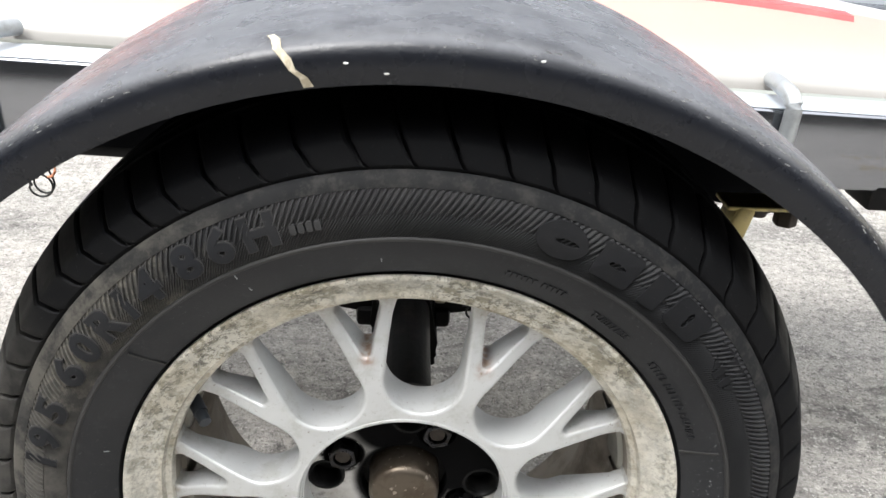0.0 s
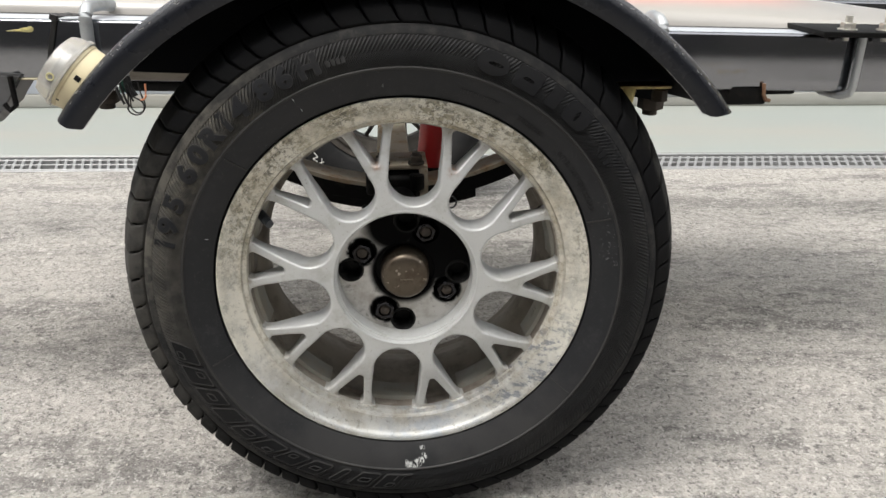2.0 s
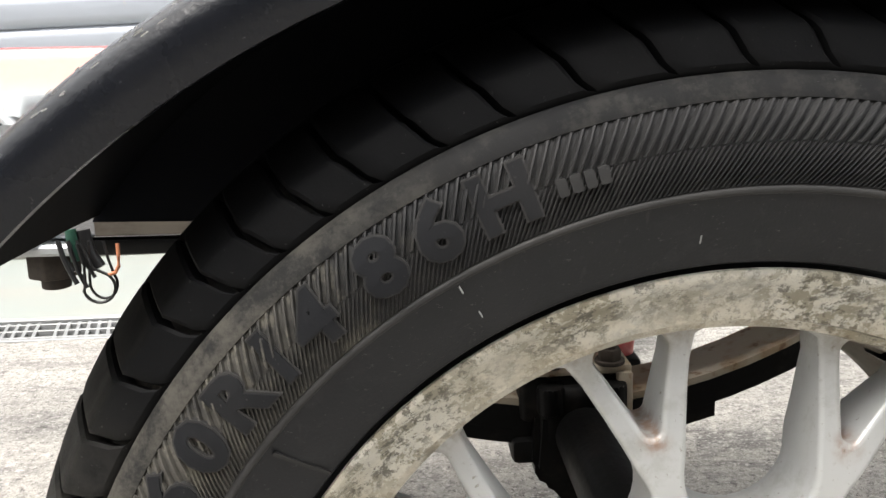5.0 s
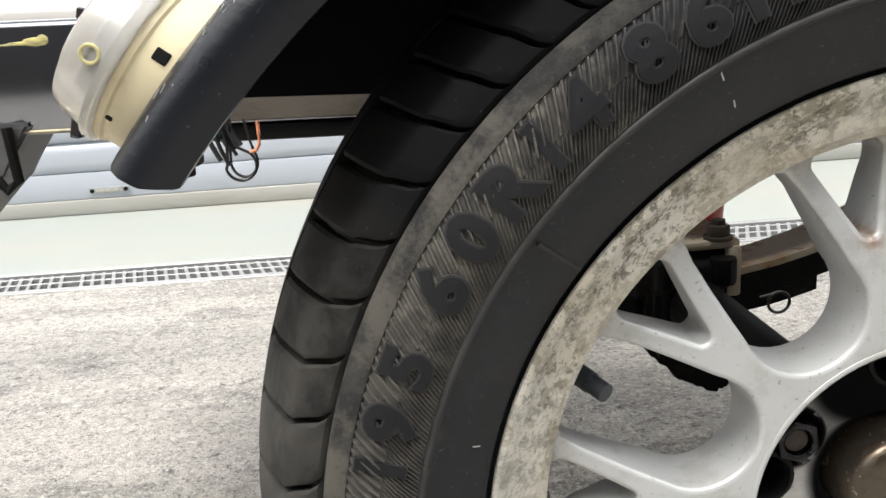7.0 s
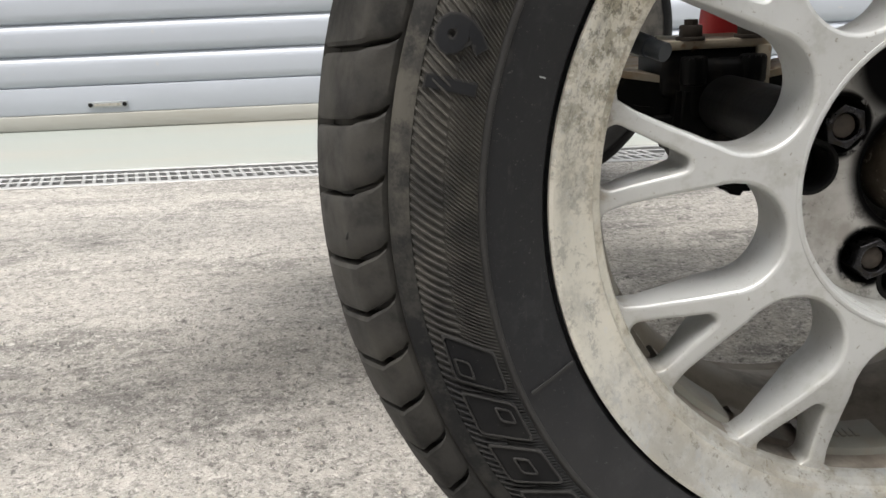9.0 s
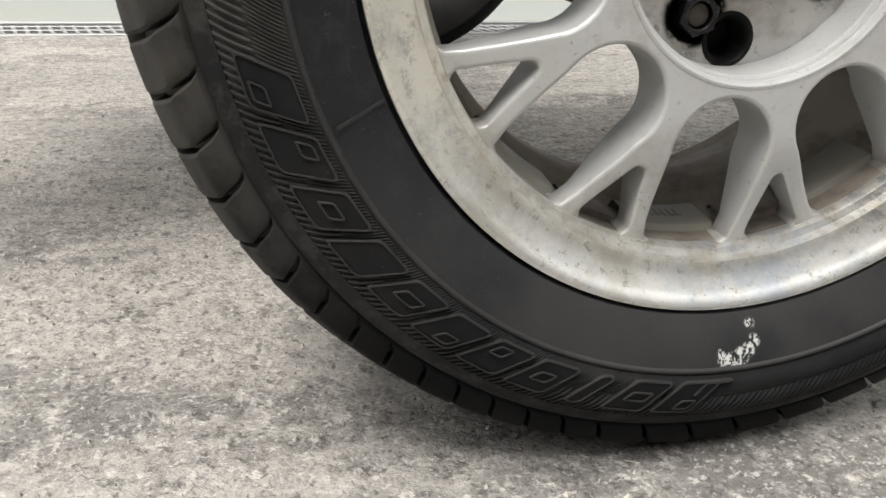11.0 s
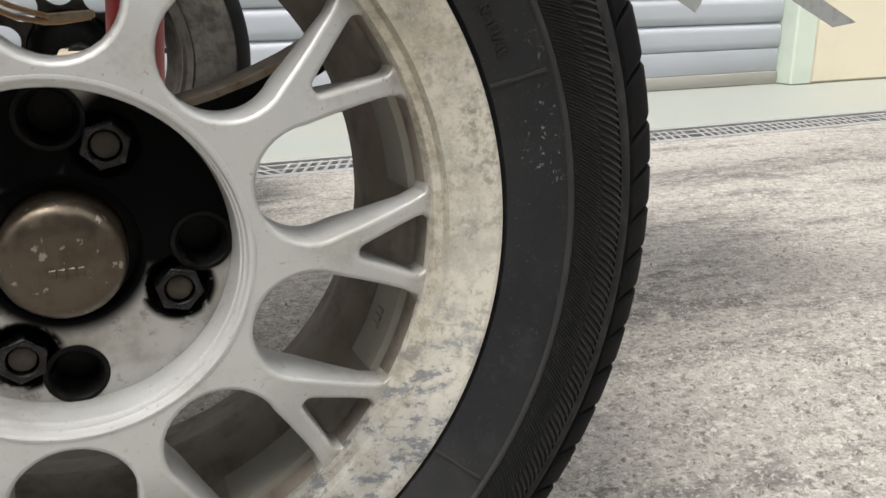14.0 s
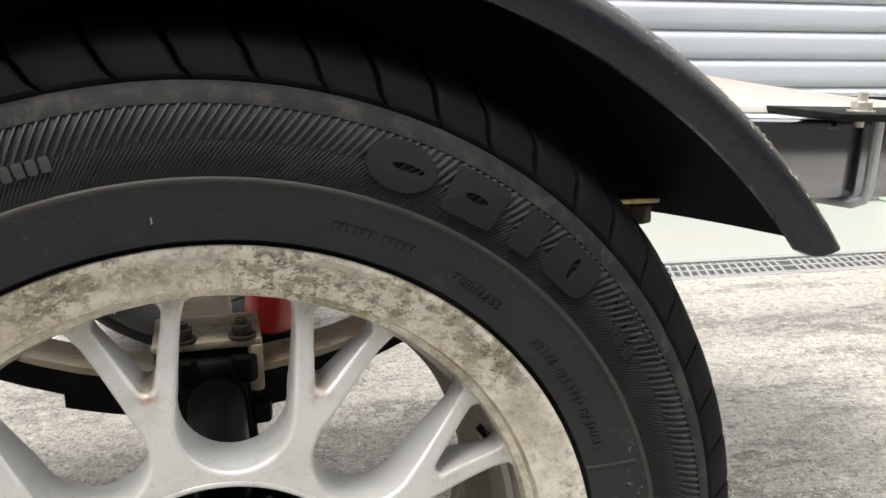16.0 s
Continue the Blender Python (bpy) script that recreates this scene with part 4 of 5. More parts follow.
loops = [ellipse(0.338, 0.338, n=160), ellipse(0.1480, 0.1480, n=96)]
for k in range(10):
    loops.append(turned(window, WIN0 + 36 * k))
    loops.append(turned(fork, WIN0 + 18 + 36 * k))
spokes = plate("spokes", loops, 0.0155, 0.0022, 2)


def lay(c):
    """From the flat sheet to the wheel: the sheet's z becomes depth, dished toward the rim."""
    r = math.hypot(c.x, c.y)
    front = face_y(r)
    d = (0.0155 - c.z) / 0.031
    depth = 0.032 - 0.015 * min(max((r - 0.118) / 0.035, 0.0), 1.0)
    return Vector((c.x, front + d * depth, c.y))


bm = bmesh.new()
bm.from_mesh(spokes)
for _ in range(3):
    bmesh.ops.subdivide_edges(bm, edges=[e for e in bm.edges if e.calc_length() > 0.007 and abs(e.verts[0].co.z - e.verts[1].co.z) < 0.004], cuts=1)
    bmesh.ops.triangulate(bm, faces=[f for f in bm.faces if len(f.verts) > 4])
bm.to_mesh(spokes)
bm.free()
bend(spokes, lay)
spokes.flip_normals()
smooth(spokes, 40)
part("spokes", spokes, SILVER, rim, "silver painted mesh spokes")
# chamfered ring round the hub pocket, and the pocket's wall
part("pocket_ring", mesh("pocket_ring", *lathe([(0.0768, -0.0134), (0.0764, -0.0143), (0.0750, -0.0145), (0.0738, -0.0138), (0.0732, -0.0102), (0.0722, -0.0098), (0.0719, -0.0066), (0.0711, -0.0062), (0.0709, -0.002), (0.0706, 0.008), (0.0700, 0.0125)], 120), 30), SILVER, rim)

NUTS = (63.2, -26.8, -116.8, 153.2)


def peanut(deg):
    (ax, ay), ra = (0.05 * math.cos(radians(deg)), 0.05 * math.sin(radians(deg))), 0.0140
    (bx, by), rb = (0.0572 * math.cos(radians(deg + 24)), 0.0572 * math.sin(radians(deg + 24))), 0.0122
    base = math.degrees(math.atan2(by - ay, bx - ax))
    d = math.hypot(bx - ax, by - ay)
    ca = math.degrees(math.acos((d * d + ra * ra - rb * rb) / (2 * d * ra)))
    cb = math.degrees(math.acos((d * d + rb * rb - ra * ra) / (2 * d * rb)))
    return arc(ax, ay, ra, base + ca, base + 360 - ca, 18)[:-1] + arc(bx, by, rb, base + 180 + cb, base + 540 - cb, 16)[:-1]


floor_me = plate("pocket_floor", [ellipse(0.1418, 0.1418, n=96), ellipse(0.0620, 0.0620, n=56)] + [peanut(d) for d in NUTS], 0.009, 0.0012, 2)
bend(floor_me, lambda c: Vector((c.x, 0.0205 - c.z, c.y)))
floor_me.flip_normals()
smooth(floor_me, 40)
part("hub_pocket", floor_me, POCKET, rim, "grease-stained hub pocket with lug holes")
part("hub_back", mesh("hub_back", *lathe([(0.0, 0.0270), (0.030, 0.0270), (0.070, 0.0275), (0.071, 0.029), (0.066, 0.040), (0.054, 0.052), (0.040, 0.060), (0.0, 0.062)], 64), 30), SEAT, wheel, "black hub behind the rim")
for deg in NUTS:
    a, b = radians(deg), radians(deg + 24)
    hexa = plate("lug_nut", [[(0.0108 * math.cos(radians(60 * q)), 0.0108 * math.sin(radians(60 * q))) for q in range(6)], ellipse(0.0132, 0.0132, n=24)], 0.0085, 0.0011, 2)
    bend(hexa, lambda c: Vector((c.x, -c.z, c.y)))
    smooth(hexa, 30)
    nut = part("lug_nut", hexa, STEEL, wheel, "worn steel lug nut", Matrix.Translation((0.05 * math.cos(a), 0.0140, 0.05 * math.sin(a))) @ Matrix.Rotation(radians(deg * 1.7), 4, "Y"))
    part("stud_end", prism(18, 0.0060, 0.010, 0.0014), RUST, nut, "rusty stud end", Matrix.Translation((0, -0.0012, 0)))
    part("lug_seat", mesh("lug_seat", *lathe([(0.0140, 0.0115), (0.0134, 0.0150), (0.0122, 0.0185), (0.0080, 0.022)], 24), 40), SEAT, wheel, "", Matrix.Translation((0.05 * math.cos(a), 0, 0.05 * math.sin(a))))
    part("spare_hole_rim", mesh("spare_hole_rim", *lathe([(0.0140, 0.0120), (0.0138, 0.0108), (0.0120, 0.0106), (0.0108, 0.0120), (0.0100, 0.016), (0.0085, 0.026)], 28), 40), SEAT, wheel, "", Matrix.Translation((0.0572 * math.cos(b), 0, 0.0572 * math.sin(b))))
part("centre_cap", mesh("centre_cap", *lathe([(0.0001, -0.0082), (0.008, -0.0081), (0.016, -0.0076), (0.0205, -0.0068), (0.0235, -0.0052), (0.0250, -0.0025), (0.0255, 0.002), (0.0256, 0.022), (0.0275, 0.024)], 72), 60), CAP, wheel, "tarnished bronze-coloured grease cap")
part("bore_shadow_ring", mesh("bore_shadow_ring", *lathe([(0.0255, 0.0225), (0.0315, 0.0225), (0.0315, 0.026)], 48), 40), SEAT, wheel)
for i in range(4):
    part("stamp_bar", box(0.0028, 0.0006, 0.0040, 0.0002, 1), CAP, wheel, "", Matrix.Translation((-0.0040 + 0.0036 * i, -0.0084, -0.0035)))
# cast pads in the barrel behind each window, two of them with raised marks
for k in range(10):
    wide = 9.0
    pad = part("cast_pad", mesh("cast_pad", *lathe([(0.1630, 0.0150), (0.1592, 0.0165), (0.1584, 0.0185), (0.1572, 0.0420), (0.1580, 0.0440), (0.1626, 0.0460)], 8, False, WIN0 + 36 * k - wide, WIN0 + 36 * k + wide), 40), PAD, rim)
    if k in (7, 9):
        n = 6 if k == 7 else 3
        for i in range(n):
            a = radians(WIN0 + 36 * k + (i - n / 2 + 0.5) * 1.5)
            part("cast_bar", box(0.0012, 0.0085, 0.0028, 0.0002, 1), PAD, pad, "", Matrix.Translation((0.1576 * math.cos(a), 0.031, 0.1576 * math.sin(a))) @ Matrix.Rotation(-a, 4, "Y"))
    a = WIN0 + 36 * k + 18
    part("fork_pad", mesh("fork_pad", *lathe([(0.1630, 0.0160), (0.1600, 0.0180), (0.1590, 0.0400), (0.1626, 0.0430)], 6, False, a - 5.2, a + 5.2), 40), BARREL, rim)
# valve stem
va = math.atan2(0.350 - H, -0.142)
vd = Vector((math.cos(va), 0, math.sin(va)))
v0, v1 = Vector((0, 0.018, 0)) + vd * 0.164, Vector((0, 0.004, 0)) + vd * 0.1545
valve = part("valve_stem", join(tube([v0, v0.lerp(v1, 0.45), v0.lerp(v1, 0.5), v1], 0.0050, 14)), VALVE, wheel, "dark rubber tyre valve")
part("valve_cap", tube([v1, v1 + (v1 - v0).normalized() * 0.009], 0.0043, 12), VALVE, valve)

# ---- mudguard ----
FZ = H - 0.0574
fender = thing("mudguard", pose(0, 0, FZ), "black moulded plastic mudguard, scuffed, with a cracked lip", "mudguard")
FR, FSPAN = 0.3694, 53.6
FSEC = [(-0.0410, 0.0), (-0.0428, 0.007), (-0.0430, 0.0135), (-0.0415, 0.0185), (-0.037, 0.0225), (-0.030, 0.0248), (0.00, 0.0270), (0.08, 0.0290), (0.16, 0.0285), (0.196, 0.027)]
FIN = [(0.196, 0.0235), (0.16, 0.0250), (0.08, 0.0255), (0.00, 0.0235), (-0.030, 0.0213), (-0.035, 0.0190), (-0.0375, 0.0150), (-0.0380, 0.008), (-0.0365, 0.0)]


def sweep(sec, a0, a1, n, lift=0.0, closed=True):
    verts, faces = [], []
    for i in range(n + 1):
        a = radians(a0 + (a1 - a0) * i / n)
        for y, d in sec:
            verts.append(((FR + d + lift) * math.sin(a), y, (FR + d + lift) * math.cos(a)))
    m = len(sec)
    for i in range(n):
        for k in range(m if closed else m - 1):
            l = (k + 1) % m
            faces.append((i * m + k, i * m + l, (i + 1) * m + l, (i + 1) * m + k))
    if closed:
        faces += [tuple(range(m)), tuple(n * m + k for k in range(m))]
    return verts, faces


def trimmed(me):
    """Cuts both ends to a rounded foot."""
    bm = bmesh.new()
    bm.from_mesh(me)
    ends = ((1, ((0.310, 0.4612, 0.20), (0.299, 0.4590, -0.08), (0.289, 0.4615, -0.45), (0.281, 0.4675, -1.0))),
            (-1, ((-0.312, 0.4632, -0.55), (-0.303, 0.4583, -0.15), (-0.290, 0.4570, 0.10), (-0.283, 0.4588, 0.65), (-0.278, 0.4628, 1.2))))
    for sx, planes in ends:
        for x0, z0, rise in planes:
            co, no = (x0, -0.041, z0 - FZ), (rise, 0.06 if sx < 0 else -0.13, -1)
            side = [f for f in bm.faces if f.calc_center_median().x * sx > 0.15 and f.calc_center_median().z < 0.485 - FZ]
            geom = list({e for f in side for e in f.edges}) + list({v for f in side for v in f.verts}) + side
            res = bmesh.ops.bisect_plane(bm, geom=geom, plane_co=co, plane_no=no, clear_outer=True)
            cut = [e for e in res["geom_cut"] if isinstance(e, bmesh.types.BMEdge)]
            bmesh.ops.holes_fill(bm, edges=cut, sides=0)
    bmesh.ops.recalc_face_normals(bm, faces=bm.faces)
    bm.to_mesh(me)
    bm.free()
    smooth(me, 40)
    return me


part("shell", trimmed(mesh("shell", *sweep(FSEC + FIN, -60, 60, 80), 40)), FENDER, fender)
# sheet over the shell's inner face that carries this darkened colour
part("underside_shade", trimmed(mesh("underside_shade", *sweep([(y + (0.0006 if y < -0.03 else 0), d - 0.0006) for y, d in FIN[:-1]], -60, 60, 80, 0.0, False), 40)), UNDER, fender, "matt black underside")
# inner skirt: closes the side toward the frame
pts = [((FR + 0.0245) * math.sin(radians(a)), (FR + 0.0245) * math.cos(radians(a))) for a in range(-52, 58, 4)]
def skirt_low(x):
    return 0.456 - 0.045 * x - 0.12 * max(0.0, x - 0.2) - FZ

sk = [(x, max(z, skirt_low(x) + 0.001)) for x, z in pts]
bm = bmesh.new()
for y in (0.1965, 0.2005):
    top = [bm.verts.new((x, y, z)) for x, z in sk]
    bot = [bm.verts.new((x, y, skirt_low(x))) for x, z in sk]
    for i in range(len(sk) - 1):
        bm.faces.new((top[i], top[i + 1], bot[i + 1], bot[i]))
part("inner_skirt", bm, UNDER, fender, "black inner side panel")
# crack with pale filler on the lip
cpts = [(-10.9, -0.026, 0.0253), (-10.6, -0.033, 0.0242), (-10.3, -0.0392, 0.0212), (-9.8, -0.0424, 0.0160), (-9.5, -0.0434, 0.0105), (-8.9, -0.0430, 0.006), (-8.5, -0.0415, 0.0005)]
cv, cf = [], []
random.seed(4)
for i, (a, y, d) in enumerate(cpts):
    for s in (-1, 1):
        aa = radians(a + s * (0.20 + 0.16 * random.random()) + random.uniform(-0.15, 0.15))
        cv.append(((FR + d + 0.0006) * math.sin(aa), y - 0.0006, (FR + d + 0.0006) * math.cos(aa)))
    if i:
        cf.append((2 * i - 2, 2 * i - 1, 2 * i + 1, 2 * i))
part("crack", mesh("crack", cv, cf), CRACK, fender, "pale filler showing in the crack")
# white scuff lines along the rounded edge
random.seed(7)
sv, sf = [], []
for i in range(150):
    a = random.choice((random.uniform(-42, -12), random.uniform(8, 50), random.uniform(-50, 50)))
    k = random.uniform(0, 1)
    y0, d0 = -0.0415 + 0.0075 * k, 0.0186 + 0.0050 * k
    ln = random.uniform(0.1, 0.6)
    w = random.uniform(0.00008, 0.0002)
    b = len(sv)
    for aa, dd in ((a, 0), (a + ln, random.uniform(-0.002, 0.003))):
        for s in (-1, 1):
            r = FR + d0 + 0.0004 + dd * 0.3 + s * w
            sv.append((r * math.sin(radians(aa)), y0 - 0.0006 - s * w * 0.5, r * math.cos(radians(aa))))
    sf.append((b, b + 1, b + 3, b + 2))
scuffs = part("scuffing", mesh("scuffing", sv, sf), CHALK, fender)
scuffs["kind"] = "stuff"
for a, y, d in ((-5.5, -0.0432, 0.012), (-2.5, -0.0425, 0.006), (9.0, -0.0436, 0.020)):
    bm = bmesh.new()
    bmesh.ops.create_icosphere(bm, subdivisions=1, radius=0.0010, matrix=Matrix.Translation(((FR + d) * math.sin(radians(a)), y, (FR + d) * math.cos(radians(a)))) @ Matrix.Diagonal((1.6, 0.3, 0.7, 1)))
    part("chip", bm, CHALK, fender)

# ---- trailer frame ----
SLOPE = 1.55                    # the frame runs slightly downhill
frame_at = pose(0, 0.275, 0.4765, 0, SLOPE, 0)
rail = thing("trailer_frame", frame_at, "dark polished rectangular steel trailer rail, reflective and grimy", "trailer frame")
part("tube", box(5.0, 0.050, 0.0735, 0.004, 3), RAIL, rail)
part("top_face", box(5.0, 0.044, 0.0012, 0.0003, 1, pose(0, 0, 0.0372)), RAILTOP, rail, "pale upper face")
part("far_tube", box(5.0, 0.050, 0.0735, 0.004, 3, pose(0, 0.60, 0)), RAIL, rail)
part("cross_member", box(0.05, 0.56, 0.05, 0.004, 2, pose(-1.25, 0.30, 0)), RAIL, rail)
part("lower_seam", box(1.4, 0.003, 0.0026, 0.001, 1, pose(-1.105, -0.026, -0.0345)), SEAM, rail, "yellowed weld seam")
for x, z, w, h in ((-0.446, 0.0240, 0.0085, 0.0030), (-0.453, 0.0232, 0.0120, 0.0014), (-0.441, 0.0250, 0.0040, 0.0036), (-0.462, 0.0226, 0.0080, 0.0008)):
    bm = bmesh.new()
    bmesh.ops.create_icosphere(bm, subdivisions=2, radius=1.0, matrix=pose(x, -0.0250, z) @ Matrix.Diagonal((w, 0.0005, h, 1)))
    part("paint_smear", bm, SMEAR, rail, "smear of yellow paint")
part("lower_flange", box(0.62, 0.060, 0.012, 0.003, 2, pose(-0.03, 0.006, -0.0425)), BLACKMETAL, rail, "black spring mounting flange")
part("flange_strip", box(0.60, 0.003, 0.018, 0.001, 1, pose(-0.03, -0.0265, -0.025)), STRIP, rail, "bare brown metal strip")


# galvanised hook clamp over the rail
def hook_clamp(x, name="hook_clamp", turn=0):
    ob = thing(name, frame_at @ pose(x, 0, 0, 0, 0, turn), "galvanised round-bar hook clamp over the trailer rail", "clamp", "clamps on the rail")
    path = [(0, -0.0335, -0.040), (0, -0.0335, 0.025)] + [(0, -0.0335 + 0.018 * (1 - math.cos(radians(a))), 0.036 + 0.016 * math.sin(radians(a))) for a in range(0, 91, 15)] + [(0.006, 0.010, 0.0525), (0.012, 0.030, 0.050)]
    part("bar", tube(path, 0.0078, 12), GALV, ob)
    part("foot_plate", box(0.060, 0.060, 0.008, 0.002, 1, pose(0.006, -0.006, -0.0415)), GALV, ob)
    part("nut", join(prism(6, 0.0175, 0.018, 0.0015), prism(14, 0.010, 0.034, 0.0015)), RUST, ob, "large rusty nut", pose(0.006, -0.012, -0.0555, 90))
    return ob


hook_clamp(-0.372)
hook_clamp(0.330, turn=8)
# cable tie round the rail
tie = thing("cable_tie", frame_at @ pose(-0.420, 0, 0, 0, 14, 0), "black plastic cable tie round the rail", "cable tie")
band = [box(0.0062, 0.0016, 0.079, 0.0005, 1, pose(0, y, 0)) for y in (-0.0268, 0.0268)] + [box(0.0062, 0.0552, 0.0016, 0.0005, 1, pose(0, 0, z)) for z in (-0.0402, 0.0402)]
part("strap", join(*band), WIRE, tie)
part("head", box(0.010, 0.006, 0.008, 0.001, 1, pose(0, -0.028, 0.041)), WIRE, tie)
part("tail", box(0.030, 0.0045, 0.0014, 0.0004, 1, pose(0.016, -0.024, 0.047, 0, -14, 12)), WIRE, tie)

# clamp plate and bent bars further along the rail
plate_thing = thing("clamp_plate", frame_at @ pose(0.612, 0, 0.0415), "dark steel clamp plate bolted over the rail", "bracket")
part("plate", box(0.165, 0.105, 0.007, 0.0015, 2, pose(0, -0.012, 0)), BLACKMETAL, plate_thing)
for x in (-0.040, 0.012):
    bolt = part("bolt", tube([(x, -0.040, -0.01), (x, -0.040, 0.021)], 0.0045, 12), ZINC, plate_thing)
    part("nut", prism(6, 0.0095, 0.009, 0.001), ZINC, bolt, "", pose(x, -0.040, 0.0085, 90))
    part("washer", prism(20, 0.012, 0.002, 0.0004), ZINC, bolt, "", pose(x, -0.040, 0.0042, 90))
ub = [(-0.014, -0.036, 0.0), (-0.014, -0.036, -0.070), (-0.016, -0.034, -0.078), (-0.022, -0.026, -0.083), (-0.03, 0.01, -0.084), (-0.03, 0.03, -0.080)]
part("bent_bar", tube(ub, 0.0052, 10), GALV, plate_thing, "round galvanised bar")

# ---- springs, axle, shock absorber ----
SPY = 0.238


def leaf(x0, x1, z_mid, rise, thick, width, y=SPY, n=18):
    bm = bmesh.new()
    rings = []
    for i in range(n + 1):
        x = x0 + (x1 - x0) * i / n
        z = z_mid + rise * (x / 0.33) ** 2
        rings.append([bm.verts.new((x, y + dy, z + dz)) for dy, dz in ((-width / 2, -thick / 2), (width / 2, -thick / 2), (width / 2, thick / 2), (-width / 2, thick / 2))])
    for a, b in zip(rings, rings[1:]):
        for k in range(4):
            bm.faces.new((a[k], a[(k + 1) % 4], b[(k + 1) % 4], b[k]))
    bm.faces.new(rings[0])
    bm.faces.new(rings[-1])
    bmesh.ops.bevel(bm, geom=[e for e in bm.edges if len(e.link_faces) == 2 and e.calc_face_angle(0) > 1.0], offset=0.001, segments=1, affect="EDGES")
    return bm


def suspension(y, group):
    s = thing("leaf_spring", pose(0.0, y - SPY, -0.019), "leaf spring, rust-bleached top leaf over oily black leaves", "spring", group)
    # the main leaf in two colours: pale top over a black lower part
    part("main_leaf", leaf(-0.245, 0.272, 0.3140, 0.160, 0.008, 0.048), BLACKMETAL, s, "black lower part of the main leaf")
    part("leaf_top", leaf(-0.245, 0.272, 0.3207, 0.160, 0.0055, 0.0476), TAN, s, "pale rusty top of the main leaf")
    part("second_leaf", leaf(-0.205, 0.205, 0.3045, 0.160, 0.012, 0.048), BLACKMETAL, s, "black second leaf")
    part("third_leaf", leaf(-0.112, 0.104, 0.2930, 0.160, 0.011, 0.048), BLACKMETAL, s, "black short leaf")
    # one block in two colours; its shaded front is painted black
    part("clamp_block", box(0.082, 0.068, 0.038, 0.006, 3, pose(-0.004, SPY + 0.002, 0.3280)), BLACKMETAL, s, "clamp block, shaded front painted black")
    part("clamp_plate", join(box(0.084, 0.070, 0.007, 0.002, 2, pose(-0.004, SPY + 0.002, 0.3490)), box(0.012, 0.072, 0.040, 0.003, 2, pose(0.0325, SPY + 0.0, 0.3275))), TAN, s, "pale rusty top and end of the clamp block")
    part("lower_plate", join(box(0.058, 0.076, 0.050, 0.010, 3, pose(-0.003, SPY - 0.003, 0.3140)), box(0.096, 0.064, 0.020, 0.005, 2, pose(-0.004, SPY, 0.2860))), BLACKMETAL, s, "black axle saddle")
    for x in (-0.023, 0.023):
        for yy in (SPY - 0.026,):
            u = part("u_bolt", tube([(x, yy, 0.265), (x, yy, 0.3675)], 0.0052, 10), RUST, s, "rusty bolt end")
            part("nut", prism(6, 0.0090, 0.009, 0.0012), RUST, u, "", pose(x, yy, 0.3590, 90))
            part("washer", prism(18, 0.0112, 0.003, 0.0005), RUST, u, "", pose(x, yy, 0.3535, 90))
            part("lower_nut", prism(14, 0.0105, 0.022, 0.0030), BLACKMETAL, u, "", pose(x, yy - 0.010, 0.330, 90))
    bm = bmesh.new()
    side = [(-0.034, 0.320), (0.027, 0.320), (0.027, 0.262), (0.033, 0.240), (0.026, 0.228), (0.008, 0.232), (-0.010, 0.250), (-0.030, 0.260), (-0.038, 0.276)]
    front, back = [[bm.verts.new((x, SPY + dy, z)) for x, z in side] for dy in (-0.040, 0.012)]
    bm.faces.new(front)
    bm.faces.new(back)
    for k in range(len(side)):
        q = (k + 1) % len(side)
        bm.faces.new((front[k], front[q], back[q], back[k]))
    bmesh.ops.bevel(bm, geom=bm.edges[:], offset=0.005, segments=2, affect="EDGES")
    part("brake_bracket", bm, BLACKMETAL, s, "oily black bracket below the axle")
    part("hose_union", tube([(0.004, SPY - 0.046, 0.272), (0.004, SPY + 0.0, 0.272)], 0.015, 18), BLACKMETAL, s)
    part("wire_ring", tube([(0.068 + 0.0085 * math.cos(radians(a)), SPY - 0.036, 0.300 + 0.0085 * math.sin(radians(a))) for a in range(100, 441, 20)] + [(0.056, SPY - 0.030, 0.303)], 0.0013, 6), WIRE, s, "small wire ring")
    for x, z in ((-0.243, 0.412), (0.272, 0.436)):
        part("eye", prism(20, 0.012, 0.050, 0.002), BLACKMETAL, s, "", pose(x, SPY, z))
    return s


suspension(SPY + 0.052, "leaf springs on the axle")
axle = thing("axle_beam", pose(0, 0, 0), "pale weathered square steel axle beam across the trailer", "axle")
part("beam", box(0.050, 0.85, 0.050, 0.005, 2, pose(-0.006, 0.710, 0.276)), TAN, axle)
for y in (0.15, 1.155):
    part("stub", prism(20, 0.022, 0.19, 0.002), BLACKMETAL, axle, "black stub axle", pose(0.0, y, H))

shock = thing("shock_absorber", pose(0.050, 0.385, 0.292, 0, 6, 0), "red painted tubular shock absorber beside the leaf spring", "shock absorber")
part("body", mesh("body", *(lambda vf: ([(x, z, y) for x, y, z in vf[0]], vf[1]))(lathe([(0.0, 0.0), (0.017, 0.0), (0.0228, 0.003), (0.0228, 0.118), (0.0255, 0.120), (0.0260, 0.130), (0.0255, 0.136), (0.0, 0.137)], 40)), 40), RED, shock)
part("rod", tube([(0, 0, 0.136), (0, 0, 0.20)], 0.007, 12), ZINC, shock)
part("top_mount", box(0.06, 0.04, 0.03, 0.004, 2, pose(0, 0, 0.158)), BLACKMETAL, shock)
part("lower_mount", box(0.05, 0.05, 0.026, 0.004, 2, pose(0, 0, -0.006)), BLACKMETAL, shock)

